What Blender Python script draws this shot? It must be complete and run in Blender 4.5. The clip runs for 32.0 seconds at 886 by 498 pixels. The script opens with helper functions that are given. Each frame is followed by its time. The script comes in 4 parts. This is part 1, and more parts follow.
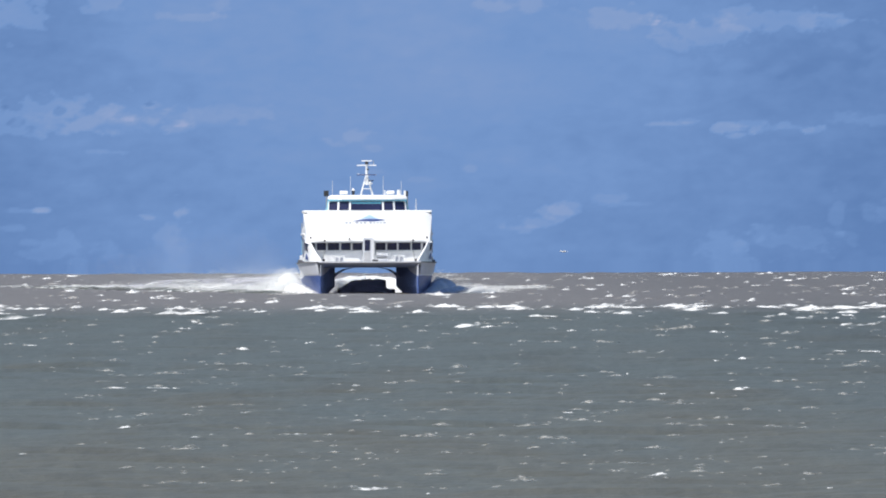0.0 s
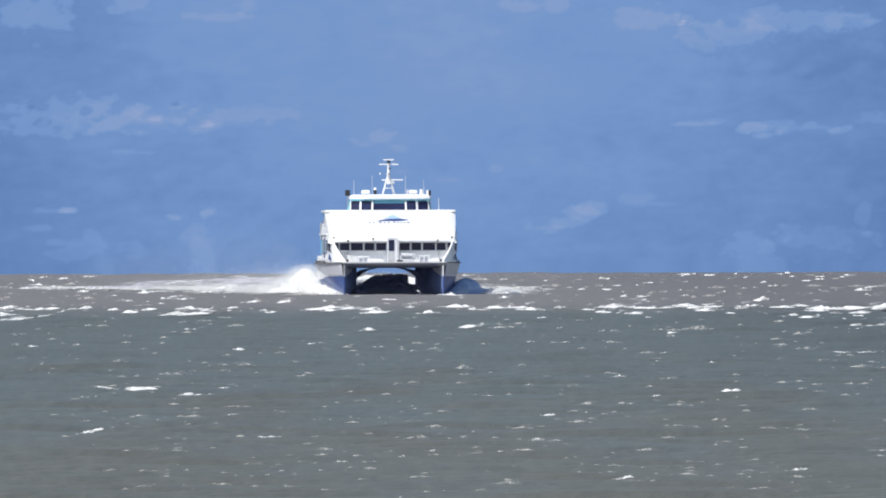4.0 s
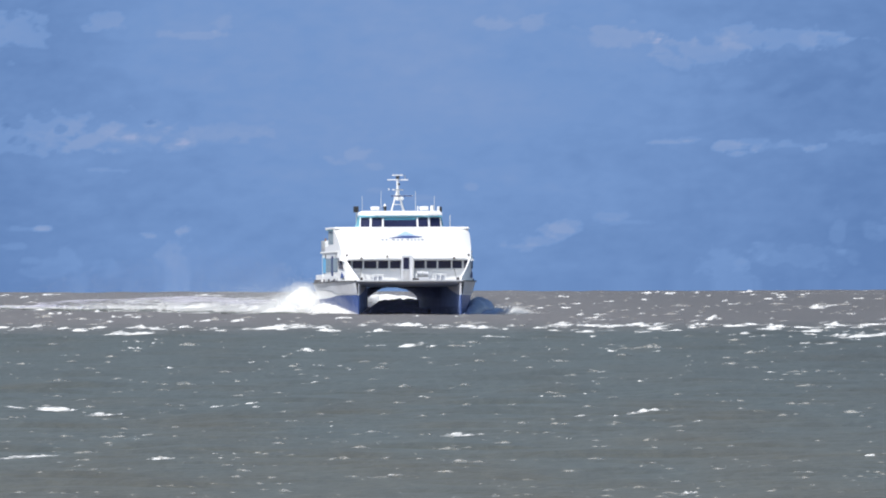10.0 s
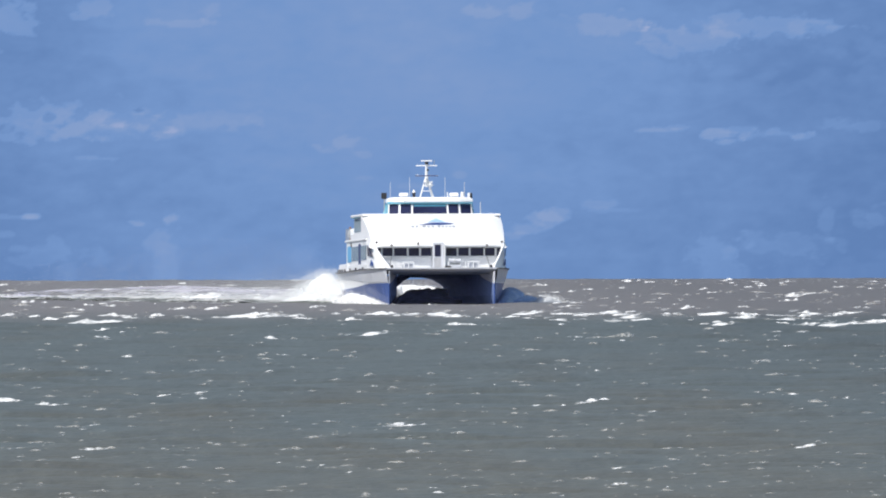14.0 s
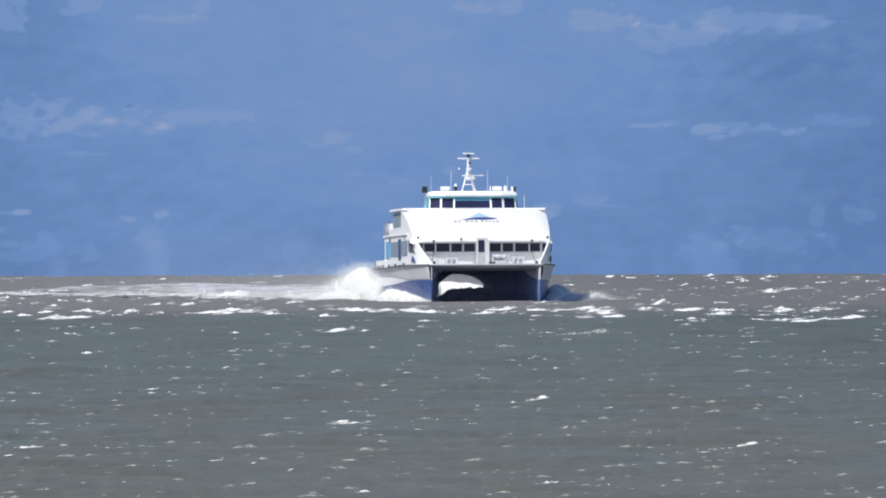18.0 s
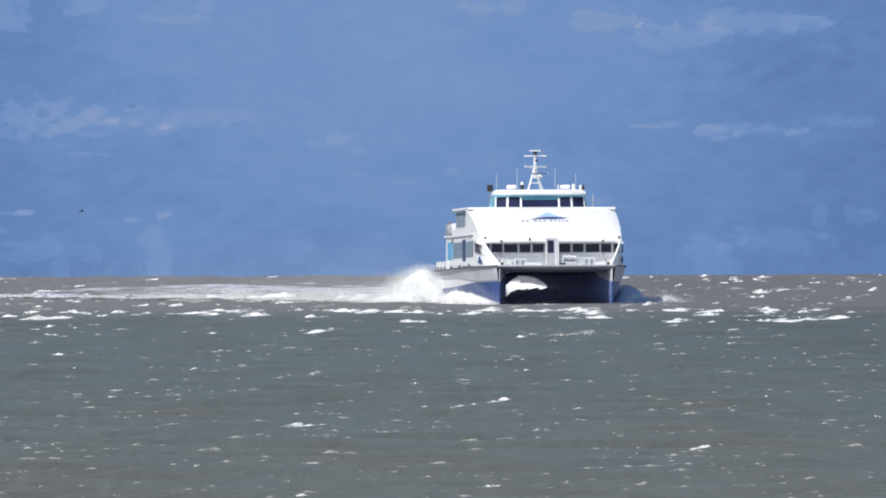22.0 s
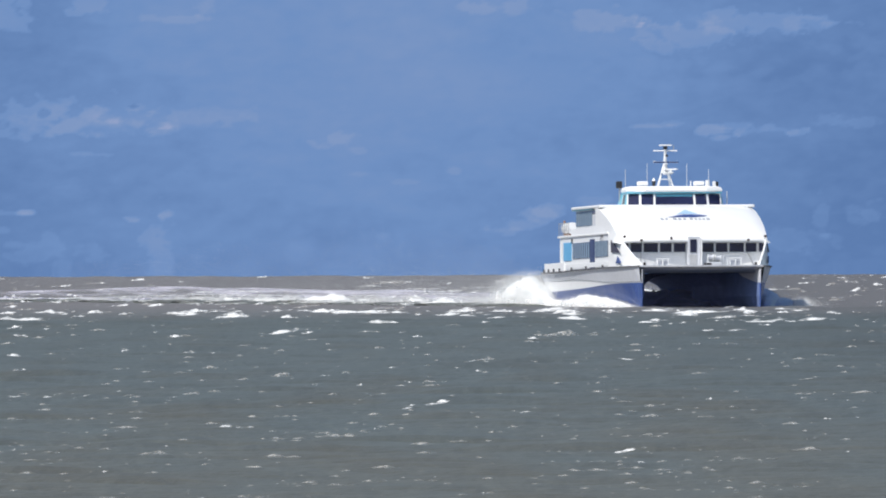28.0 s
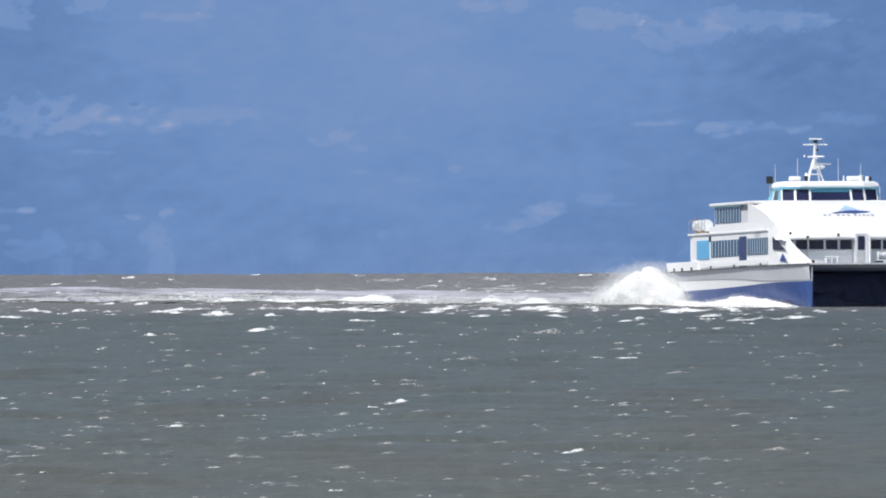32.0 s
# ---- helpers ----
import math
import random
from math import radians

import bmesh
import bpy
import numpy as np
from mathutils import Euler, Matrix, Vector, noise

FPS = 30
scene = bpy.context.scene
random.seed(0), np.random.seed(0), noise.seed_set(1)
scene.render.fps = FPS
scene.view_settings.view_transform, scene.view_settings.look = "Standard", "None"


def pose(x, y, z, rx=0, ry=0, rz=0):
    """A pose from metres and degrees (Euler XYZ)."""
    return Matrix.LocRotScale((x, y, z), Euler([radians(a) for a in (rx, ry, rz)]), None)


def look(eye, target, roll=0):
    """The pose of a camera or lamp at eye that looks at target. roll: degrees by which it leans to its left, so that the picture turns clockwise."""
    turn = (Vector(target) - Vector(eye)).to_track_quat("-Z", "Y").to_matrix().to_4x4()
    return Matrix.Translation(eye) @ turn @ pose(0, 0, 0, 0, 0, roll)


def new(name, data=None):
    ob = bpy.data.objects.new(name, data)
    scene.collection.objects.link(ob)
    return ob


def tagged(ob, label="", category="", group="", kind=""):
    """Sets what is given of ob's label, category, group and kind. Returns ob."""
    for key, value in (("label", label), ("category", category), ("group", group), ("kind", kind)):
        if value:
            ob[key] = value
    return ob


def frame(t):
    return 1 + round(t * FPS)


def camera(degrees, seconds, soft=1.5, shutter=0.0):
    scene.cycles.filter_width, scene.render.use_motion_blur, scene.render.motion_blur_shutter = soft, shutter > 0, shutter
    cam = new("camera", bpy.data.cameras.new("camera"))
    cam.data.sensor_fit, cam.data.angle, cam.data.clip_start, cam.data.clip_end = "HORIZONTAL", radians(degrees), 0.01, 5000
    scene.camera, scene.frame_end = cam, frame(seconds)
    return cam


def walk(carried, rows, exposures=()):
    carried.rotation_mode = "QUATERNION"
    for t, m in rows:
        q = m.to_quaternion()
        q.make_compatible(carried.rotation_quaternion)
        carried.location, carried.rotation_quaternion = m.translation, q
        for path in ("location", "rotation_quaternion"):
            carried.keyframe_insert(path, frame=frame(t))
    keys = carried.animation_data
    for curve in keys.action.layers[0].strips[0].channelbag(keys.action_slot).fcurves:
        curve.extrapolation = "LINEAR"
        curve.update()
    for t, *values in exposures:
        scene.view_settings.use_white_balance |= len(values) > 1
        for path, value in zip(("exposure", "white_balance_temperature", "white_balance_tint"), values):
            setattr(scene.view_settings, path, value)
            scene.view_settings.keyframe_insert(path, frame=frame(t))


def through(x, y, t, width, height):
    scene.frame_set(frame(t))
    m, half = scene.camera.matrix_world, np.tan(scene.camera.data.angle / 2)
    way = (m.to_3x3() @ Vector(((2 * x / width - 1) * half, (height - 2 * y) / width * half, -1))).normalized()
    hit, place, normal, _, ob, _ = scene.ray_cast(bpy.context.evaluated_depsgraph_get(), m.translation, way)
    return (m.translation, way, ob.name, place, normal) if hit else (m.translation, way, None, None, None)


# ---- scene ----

# ---- the camera: a very long lens on the shore ----
LENS = 45500.0                      # focal length, in 1568ths of the view's width
EYE = Vector((0.0, 0.0, 4.8))
LEVEL = 421.0                       # where the true level lies at the start, in the same units
cam = camera(2 * math.degrees(math.atan(784 / LENS)), 32.0, soft=1.9)


def aim(sx, sy):
    """The point far off that the camera looks at, from how far the far shore has slid to the right and down."""
    return EYE + Vector((-sx / LENS, 1.0, -(441 - sy - LEVEL) / LENS)) * 4000


PATH = [
    (0, 0, 0), (0.5, 3.4, -1.5), (1, 10.8, -2.7), (1.5, 19, -2.1), (2, 37.4, -5.2),
    (2.5, 40.5, -5.5), (3, 41.7, -5.5), (3.5, 43.5, -2.7), (5.5, 55.2, 5.8), (6, 46.9, 8.6),
    (6.5, 28.8, 12), (7, 12.9, 20.5), (7.5, 8.6, 34.9), (8, 8.6, 41.7), (8.5, 8.3, 40.1),
    (9, 13.2, 40.8), (9.5, 9.5, 38.3), (10, 2.2, 32.2), (10.5, -4.6, 27.9), (11, -9.2, 23.3),
    (11.5, -11.3, 18.4), (12, -11.9, 16.3), (12.5, -18, 17.5), (13, -17.7, 16.6), (13.5, -18, 13.2),
    (14, -18.4, 11), (14.5, -18, 11.7), (16.5, -30.6, -0.6), (17, -32.7, 0.6), (17.5, -34, 2.5),
    (18, -34.9, 3.1), (18.5, -37.7, 0.3), (19, -37.7, 0.3), (19.5, -36.7, 0), (20, -37.3, 0.6),
    (20.5, -33.7, 0.9), (21, -30.3, 4.6), (21.5, -29.7, 2.8), (22, -30.3, 4), (22.5, -30.9, 4),
    (23, -29.1, 3.7), (23.5, -28.8, 2.8), (24, -28.8, 3.7), (24.5, -31.8, 1.9), (26.5, -34.6, 0.3),
    (27, -33.3, 0.3), (27.5, -30.3, 3.4), (28, -27.6, 4), (28.5, -26, 2.5), (29, -26.6, 5.5),
    (29.5, -25.1, 2.8), (30, -25.1, 3.1), (30.5, -29.1, 0.3), (31, -28.2, -0.6), (31.5, -29.7, -1.5),
    (32, -26, 0),
]
walk(cam, [(t, look(EYE, aim(sx, sy), -0.17)) for t, sx, sy in PATH], [(0, 0.0), (14, 0.0), (17, -0.12), (32, -0.13)])

# ---- light ----
SUN_TO = Vector((-0.44, -0.40, 0.80)).normalized()
sun = new("sun", bpy.data.lights.new("sun", "SUN"))
sun.data.energy, sun.data.angle, sun.data.color = 5.0, radians(0.5), (1.0, 0.96, 0.9)
sun.matrix_world = look((0, 0, 50), Vector((0, 0, 50)) - SUN_TO)
world = bpy.data.worlds.new("world")
scene.world = world
world.use_nodes = True
wn = world.node_tree
sky = wn.nodes.new("ShaderNodeTexSky")
sky.sky_type, sky.sun_disc = "NISHITA", False
sky.sun_elevation = math.asin(SUN_TO.z)
sky.sun_rotation = math.atan2(SUN_TO.x, SUN_TO.y)
wn.links.new(sky.outputs[0], wn.nodes["Background"].inputs[0])
wn.nodes["Background"].inputs[1].default_value = 0.115


# ---- materials ----
def mat(name, colour, rough=0.5, metal=0.0, vary=0.15, scale=1.5, fine=12.0, bump=0.0, spec=0.5, stretch=(1, 1, 1)):
    """A painted or natural surface, its colour uneven at two sizes, with fine relief."""
    m = bpy.data.materials.new(name)
    m.use_nodes = True
    n, l = m.node_tree.nodes, m.node_tree.links
    b = n["Principled BSDF"]
    b.inputs["Roughness"].default_value, b.inputs["Metallic"].default_value = rough, metal
    b.inputs["Specular IOR Level"].default_value = spec
    co, mp = n.new("ShaderNodeTexCoord"), n.new("ShaderNodeMapping")
    mp.inputs["Scale"].default_value = stretch
    l.new(co.outputs["Object"], mp.inputs[0])
    big, small = n.new("ShaderNodeTexNoise"), n.new("ShaderNodeTexNoise")
    big.inputs["Scale"].default_value, small.inputs["Scale"].default_value = scale, fine
    big.inputs["Detail"].default_value = small.inputs["Detail"].default_value = 4
    l.new(mp.outputs[0], big.inputs[0]), l.new(mp.outputs[0], small.inputs[0])
    add = n.new("ShaderNodeMath")
    add.operation = "ADD"
    l.new(big.outputs[0], add.inputs[0]), l.new(small.outputs[0], add.inputs[1])
    ramp = n.new("ShaderNodeMapRange")
    ramp.inputs["From Min"].default_value, ramp.inputs["From Max"].default_value = 0.6, 1.4
    ramp.inputs["To Min"].default_value, ramp.inputs["To Max"].default_value = 1 - vary, 1 + vary
    l.new(add.outputs[0], ramp.inputs[0])
    mul = n.new("ShaderNodeVectorMath")
    mul.operation = "SCALE"
    mul.inputs[0].default_value = colour[:3]
    l.new(ramp.outputs[0], mul.inputs["Scale"])
    l.new(mul.outputs[0], b.inputs["Base Color"])
    if bump:
        bp = n.new("ShaderNodeBump")
        bp.inputs["Distance"].default_value = bump
        bp.inputs["Strength"].default_value = 0.6
        l.new(small.outputs[0], bp.inputs["Height"])
        l.new(bp.outputs[0], b.inputs["Normal"])
    return m


WHITE = mat("white_paint", (0.86, 0.87, 0.88), 0.32, vary=0.05, scale=0.5, fine=6)
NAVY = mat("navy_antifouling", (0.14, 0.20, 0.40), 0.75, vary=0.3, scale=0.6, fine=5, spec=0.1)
BLUE = mat("blue_paint", (0.034, 0.08, 0.27), 0.35, vary=0.15, scale=0.5, fine=5)
WAVE = mat("deep_blue_paint", (0.025, 0.06, 0.24), 0.35, vary=0.1)
SKYBLUE = mat("light_blue_paint", (0.12, 0.42, 0.72), 0.35, vary=0.08)
TEAL = mat("turquoise_trim", (0.15, 0.44, 0.58), 0.35, vary=0.08)
DARKBLUE = mat("dark_blue_door_paint", (0.025, 0.045, 0.14), 0.4, vary=0.2)
GREY = mat("grey_deck_paint", (0.44, 0.45, 0.47), 0.7, vary=0.2, fine=20, bump=0.01)
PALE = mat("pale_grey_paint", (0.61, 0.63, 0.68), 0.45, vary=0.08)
RUBBER = mat("black_rubber", (0.03, 0.03, 0.033), 0.75, vary=0.3)
METAL = mat("weathered_aluminium", (0.55, 0.56, 0.57), 0.4, 0.85, vary=0.15, fine=25)
BLACK = mat("black_housing", (0.018, 0.019, 0.022), 0.5, vary=0.2)
RUST = mat("brown_davit_paint", (0.22, 0.13, 0.09), 0.6, vary=0.25)
GLASS = mat("dark_tinted_glass", (0.018, 0.022, 0.062), 0.10, vary=0.35, scale=0.8, spec=0.4)
TINT = mat("blue_tinted_glass", (0.055, 0.10, 0.155), 0.10, vary=0.2, scale=0.8, spec=0.7)
STRAKE = mat("worn_dark_fender", (0.10, 0.10, 0.11), 0.7, vary=0.3)
CREST = mat("pale_blue_paint", (0.38, 0.58, 0.80), 0.35, vary=0.1)
MULLION = mat("slate_blue_frames", (0.30, 0.38, 0.46), 0.4, vary=0.1)
LETTER = mat("grey_lettering", (0.40, 0.42, 0.47), 0.5, vary=0.05)
FEATHER = mat("dark_feathers", (0.02, 0.02, 0.022), 0.7, vary=0.3, fine=40)
# the ferry's shadow on the port spray is put into this blue-grey
SHADED_SHEET = mat("shade_tinted_sheet_of_water", (0.14, 0.23, 0.44), 0.4, vary=0.4, scale=0.9, fine=5, bump=0.05, stretch=(1, 0.2, 1))
SHADE = mat("grey_brown_tinted_glass", (0.16, 0.13, 0.13), 0.2, vary=0.3, scale=0.8)
FLOOD = mat("brown_lamp_housing", (0.085, 0.07, 0.065), 0.6, vary=0.3)
AERIAL = mat("pale_grey_fibreglass", (0.62, 0.66, 0.72), 0.5, vary=0.05)
PLUMAGE = mat("white_feathers", (0.75, 0.75, 0.75), 0.7, vary=0.1, fine=40)


def foam_material(name, alpha, through, stretch=(1, 1, 1), tint=(1, 1, 1)):
    """Water full of air: white, and some of the light passes through to the far side."""
    m = bpy.data.materials.new(name)
    m.use_nodes = True
    n, l = m.node_tree.nodes, m.node_tree.links
    n.remove(n["Principled BSDF"])
    co, mp, no = n.new("ShaderNodeTexCoord"), n.new("ShaderNodeMapping"), n.new("ShaderNodeTexNoise")
    mp.inputs["Scale"].default_value = stretch
    l.new(co.outputs["Object"], mp.inputs[0])
    no.inputs["Scale"].default_value, no.inputs["Detail"].default_value = 2.2, 5
    l.new(mp.outputs[0], no.inputs[0])
    rp = n.new("ShaderNodeValToRGB")
    rp.color_ramp.elements[0].position, rp.color_ramp.elements[0].color = 0.3, (0.82 * tint[0], 0.85 * tint[1], 0.86 * tint[2], 1)
    rp.color_ramp.elements[1].position, rp.color_ramp.elements[1].color = 0.7, (0.97 * tint[0], 0.97 * tint[1], 0.97 * tint[2], 1)
    l.new(no.outputs[0], rp.inputs[0])
    d, tr, mx = n.new("ShaderNodeBsdfDiffuse"), n.new("ShaderNodeBsdfTranslucent"), n.new("ShaderNodeMixShader")
    l.new(rp.outputs[0], d.inputs[0]), l.new(rp.outputs[0], tr.inputs[0])
    bp = n.new("ShaderNodeBump")
    bp.inputs["Distance"].default_value, bp.inputs["Strength"].default_value = 0.06, 0.5
    fine = n.new("ShaderNodeTexNoise")
    fine.inputs["Scale"].default_value, fine.inputs["Detail"].default_value = 9.0, 4
    l.new(mp.outputs[0], fine.inputs[0]), l.new(fine.outputs[0], bp.inputs["Height"])
    l.new(bp.outputs[0], d.inputs["Normal"])
    mx.inputs[0].default_value = through
    l.new(d.outputs[0], mx.inputs[1]), l.new(tr.outputs[0], mx.inputs[2])
    out = mx
    if alpha < 1:
        out, tp = n.new("ShaderNodeMixShader"), n.new("ShaderNodeBsdfTransparent")
        patch = n.new("ShaderNodeMapRange")
        patch.inputs["From Min"].default_value, patch.inputs["From Max"].default_value = 0.35, 0.62
        patch.inputs["To Max"].default_value = alpha
        veil = n.new("ShaderNodeTexNoise")
        veil.inputs["Scale"].default_value, veil.inputs["Detail"].default_value = 1.3, 5
        l.new(mp.outputs[0], veil.inputs[0])
        # the veil thins out where 'thin' says so, towards its top
        at, less = n.new("ShaderNodeAttribute"), n.new("ShaderNodeMath")
        at.attribute_name = "thin"
        less.operation, less.inputs[1].default_value = "MULTIPLY_ADD", -0.5
        l.new(at.outputs["Fac"], less.inputs[0]), l.new(veil.outputs[0], less.inputs[2])
        l.new(less.outputs[0], patch.inputs[0]), l.new(patch.outputs[0], out.inputs[0])
        l.new(tp.outputs[0], out.inputs[1]), l.new(mx.outputs[0], out.inputs[2])
    l.new(out.outputs[0], n["Material Output"].inputs[0])
    return m


SPRAY = foam_material("flying_spray", 1.0, 0.22, (1, 0.2, 1))
PALE_FOAM = foam_material("old_foam", 1.0, 0.3, (1, 0.2, 1), (0.80, 0.79, 0.90))
MIST = foam_material("spray_mist", 1.0, 0.4)
VEIL = foam_material("thick_spray_veil", 0.75, 0.25, (1, 0.2, 1))
HAZE = foam_material("blue_haze", 1.0, 0.5, (1, 1, 1), (0.42, 0.52, 1.0))
LACE = [foam_material("torn_foam", 0.88, 0.2, (3.6 * k, 2.0 * k, 15.0 * k)) for k in (1.0, 0.6, 0.38, 0.28, 0.2)]
FLECK = foam_material("faint_foam", 0.38, 0.3, (5, 1, 5), (1.0, 0.97, 0.93))
CARPET = foam_material("thin_foam_carpet", 0.6, 0.3, (0.32, 0.035, 0.3), (0.86, 0.84, 0.97))
# veil over the port spray, tinted dark for the ferry's shadow on it
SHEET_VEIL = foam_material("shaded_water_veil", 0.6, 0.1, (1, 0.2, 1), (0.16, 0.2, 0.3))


def water_material():
    """Turbid bay water: green-grey before the bar, brown behind it, with wind ripples and short streaks."""
    m = bpy.data.materials.new("turbid_water")
    m.use_nodes = True
    n, l = m.node_tree.nodes, m.node_tree.links
    b = n["Principled BSDF"]
    b.inputs["Roughness"].default_value = 0.42
    b.inputs["IOR"].default_value = 1.33
    b.inputs["Specular IOR Level"].default_value = 0.35
    co = n.new("ShaderNodeTexCoord")
    sep = n.new("ShaderNodeSeparateXYZ")
    l.new(co.outputs["Object"], sep.inputs[0])
    # the water's own colour changes at the bar, some 1720 m out
    wob = n.new("ShaderNodeTexNoise")
    wob.inputs["Scale"].default_value = 0.02
    l.new(co.outputs["Object"], wob.inputs[0])
    shift = n.new("ShaderNodeMath")
    shift.operation, shift.inputs[1].default_value = "MULTIPLY_ADD", 160.0
    l.new(wob.outputs[0], shift.inputs[0]), l.new(sep.outputs[1], shift.inputs[2])
    ramp = n.new("ShaderNodeMapRange")
    ramp.inputs["From Min"].default_value, ramp.inputs["From Max"].default_value = 1597.0, 1941.0
    l.new(shift.outputs[0], ramp.inputs[0])
    near = n.new("ShaderNodeMapRange")
    near.inputs["From Min"].default_value, near.inputs["From Max"].default_value = 543.0, 939.0
    l.new(shift.outputs[0], near.inputs[0])
    # broad patches of clearer and of muddier water
    pm, pn, pa = n.new("ShaderNodeMapping"), n.new("ShaderNodeTexNoise"), n.new("ShaderNodeMath")
    pm.inputs["Scale"].default_value = (0.22, 0.010, 1)
    l.new(co.outputs["Object"], pm.inputs[0]), l.new(pm.outputs[0], pn.inputs[0])
    pn.inputs["Scale"].default_value, pn.inputs["Detail"].default_value = 1.0, 3
    pr = n.new("ShaderNodeMapRange")
    pr.inputs["From Min"].default_value, pr.inputs["From Max"].default_value = 0.32, 0.68
    pr.inputs["To Min"].default_value, pr.inputs["To Max"].default_value = -0.5, 0.5
    l.new(pn.outputs[0], pr.inputs[0])
    pa.operation, pa.use_clamp = "ADD", True
    l.new(near.outputs[0], pa.inputs[0]), l.new(pr.outputs[0], pa.inputs[1])
    mix0, mix = n.new("ShaderNodeMix"), n.new("ShaderNodeMix")
    mix0.data_type = mix.data_type = "RGBA"
    mix0.inputs["A"].default_value = (0.095, 0.096, 0.080, 1)
    mix0.inputs["B"].default_value = (0.083, 0.095, 0.090, 1)
    mix.inputs["B"].default_value = (0.146, 0.132, 0.126, 1)
    l.new(pa.outputs[0], mix0.inputs["Factor"])
    l.new(mix0.outputs["Result"], mix.inputs["A"]), l.new(ramp.outputs[0], mix.inputs["Factor"])
    # mud and foam streaks, long along the crests
    mp = n.new("ShaderNodeMapping")
    mp.inputs["Scale"].default_value = (2.2, 0.30, 1)
    l.new(co.outputs["Object"], mp.inputs[0])
    st = n.new("ShaderNodeTexNoise")
    st.inputs["Scale"].default_value, st.inputs["Detail"].default_value = 1.0, 6
    st.inputs["Roughness"].default_value = 0.6
    l.new(mp.outputs[0], st.inputs[0])
    amp = n.new("ShaderNodeMapRange")
    amp.inputs["From Min"].default_value, amp.inputs["From Max"].default_value = 0.3, 0.7
    amp.inputs["To Min"].default_value, amp.inputs["To Max"].default_value = 0.85, 1.15
    l.new(st.outputs[0], amp.inputs[0])
    tone, both = n.new("ShaderNodeMapRange"), n.new("ShaderNodeMath")
    tone.inputs["From Min"].default_value, tone.inputs["From Max"].default_value = 0.3, 0.7
    tone.inputs["To Min"].default_value, tone.inputs["To Max"].default_value = 0.95, 1.05
    l.new(pn.outputs[0], tone.inputs[0])
    both.operation = "MULTIPLY"
    l.new(tone.outputs[0], both.inputs[0]), l.new(amp.outputs[0], both.inputs[1])
    # the darkening towards the right puts the lens falloff into the water's colour
    falloff, all3 = n.new("ShaderNodeMapRange"), n.new("ShaderNodeMath")
    falloff.interpolation_type = "SMOOTHSTEP"
    falloff.inputs["From Min"].default_value, falloff.inputs["From Max"].default_value = 2.0, 30.0
    falloff.inputs["To Min"].default_value, falloff.inputs["To Max"].default_value = 1.0, 0.78
    l.new(sep.outputs[0], falloff.inputs[0])
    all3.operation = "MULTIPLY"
    l.new(both.outputs[0], all3.inputs[0]), l.new(falloff.outputs[0], all3.inputs[1])
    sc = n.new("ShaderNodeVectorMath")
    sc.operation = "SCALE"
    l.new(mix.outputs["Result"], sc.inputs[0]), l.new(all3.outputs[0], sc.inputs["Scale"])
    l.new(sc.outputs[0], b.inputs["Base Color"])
    rip = n.new("ShaderNodeTexNoise")
    rip.inputs["Scale"].default_value, rip.inputs["Detail"].default_value = 2.2, 5
    l.new(co.outputs["Object"], rip.inputs[0])
    bp = n.new("ShaderNodeBump")
    bp.inputs["Distance"].default_value, bp.inputs["Strength"].default_value = 0.25, 0.4
    l.new(rip.outputs[0], bp.inputs["Height"]), l.new(bp.outputs[0], b.inputs["Normal"])
    return m


WATER = water_material()


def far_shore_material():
    """Hills many kilometres off, glowing, the blue air painted into their colour; 'cover' is 0 on woods, 1 on dry grass
    and towns.
    """
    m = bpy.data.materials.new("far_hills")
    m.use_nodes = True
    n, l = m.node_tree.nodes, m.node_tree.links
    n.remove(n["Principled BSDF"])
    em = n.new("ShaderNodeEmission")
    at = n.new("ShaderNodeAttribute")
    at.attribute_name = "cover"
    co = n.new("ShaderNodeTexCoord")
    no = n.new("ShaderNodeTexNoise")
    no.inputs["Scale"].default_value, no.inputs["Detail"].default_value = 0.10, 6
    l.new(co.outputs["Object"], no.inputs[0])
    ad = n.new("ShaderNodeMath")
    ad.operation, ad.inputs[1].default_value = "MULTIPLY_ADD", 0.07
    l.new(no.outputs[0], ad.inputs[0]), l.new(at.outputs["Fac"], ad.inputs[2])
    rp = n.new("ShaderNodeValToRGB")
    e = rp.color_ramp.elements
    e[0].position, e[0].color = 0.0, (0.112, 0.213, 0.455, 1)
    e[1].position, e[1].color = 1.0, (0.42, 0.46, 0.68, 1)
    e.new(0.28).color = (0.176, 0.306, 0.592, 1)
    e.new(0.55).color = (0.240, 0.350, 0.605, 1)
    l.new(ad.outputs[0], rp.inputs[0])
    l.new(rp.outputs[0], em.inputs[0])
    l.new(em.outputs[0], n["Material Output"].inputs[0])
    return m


HILLS = far_shore_material()


# ---- building helpers ----
def part(name, bm, material, parent, label=""):
    """Links a bmesh as one mesh object under a thing or a part."""
    me = bpy.data.meshes.new(name)
    bm.normal_update()
    bm.to_mesh(me)
    bm.free()
    me.materials.append(material)
    ob = new(name, me)
    ob.parent = parent
    if label:
        ob["label"] = label
    return ob


def smooth(ob):
    ob.data.polygons.foreach_set("use_smooth", [True] * len(ob.data.polygons))
    return ob


def box(x0, x1, y0, y1, z0, z1, bevel=0.0, bm=None):
    bm = bm or bmesh.new()
    r = bmesh.ops.create_cube(bm, size=1, matrix=Matrix.LocRotScale(((x0 + x1) / 2, (y0 + y1) / 2, (z0 + z1) / 2), None, (abs(x1 - x0), abs(y1 - y0), abs(z1 - z0))))
    if bevel:
        bmesh.ops.bevel(bm, geom=list({e for v in r["verts"] for e in v.link_edges}), offset=bevel, segments=2, affect="EDGES", profile=0.6)
    return bm


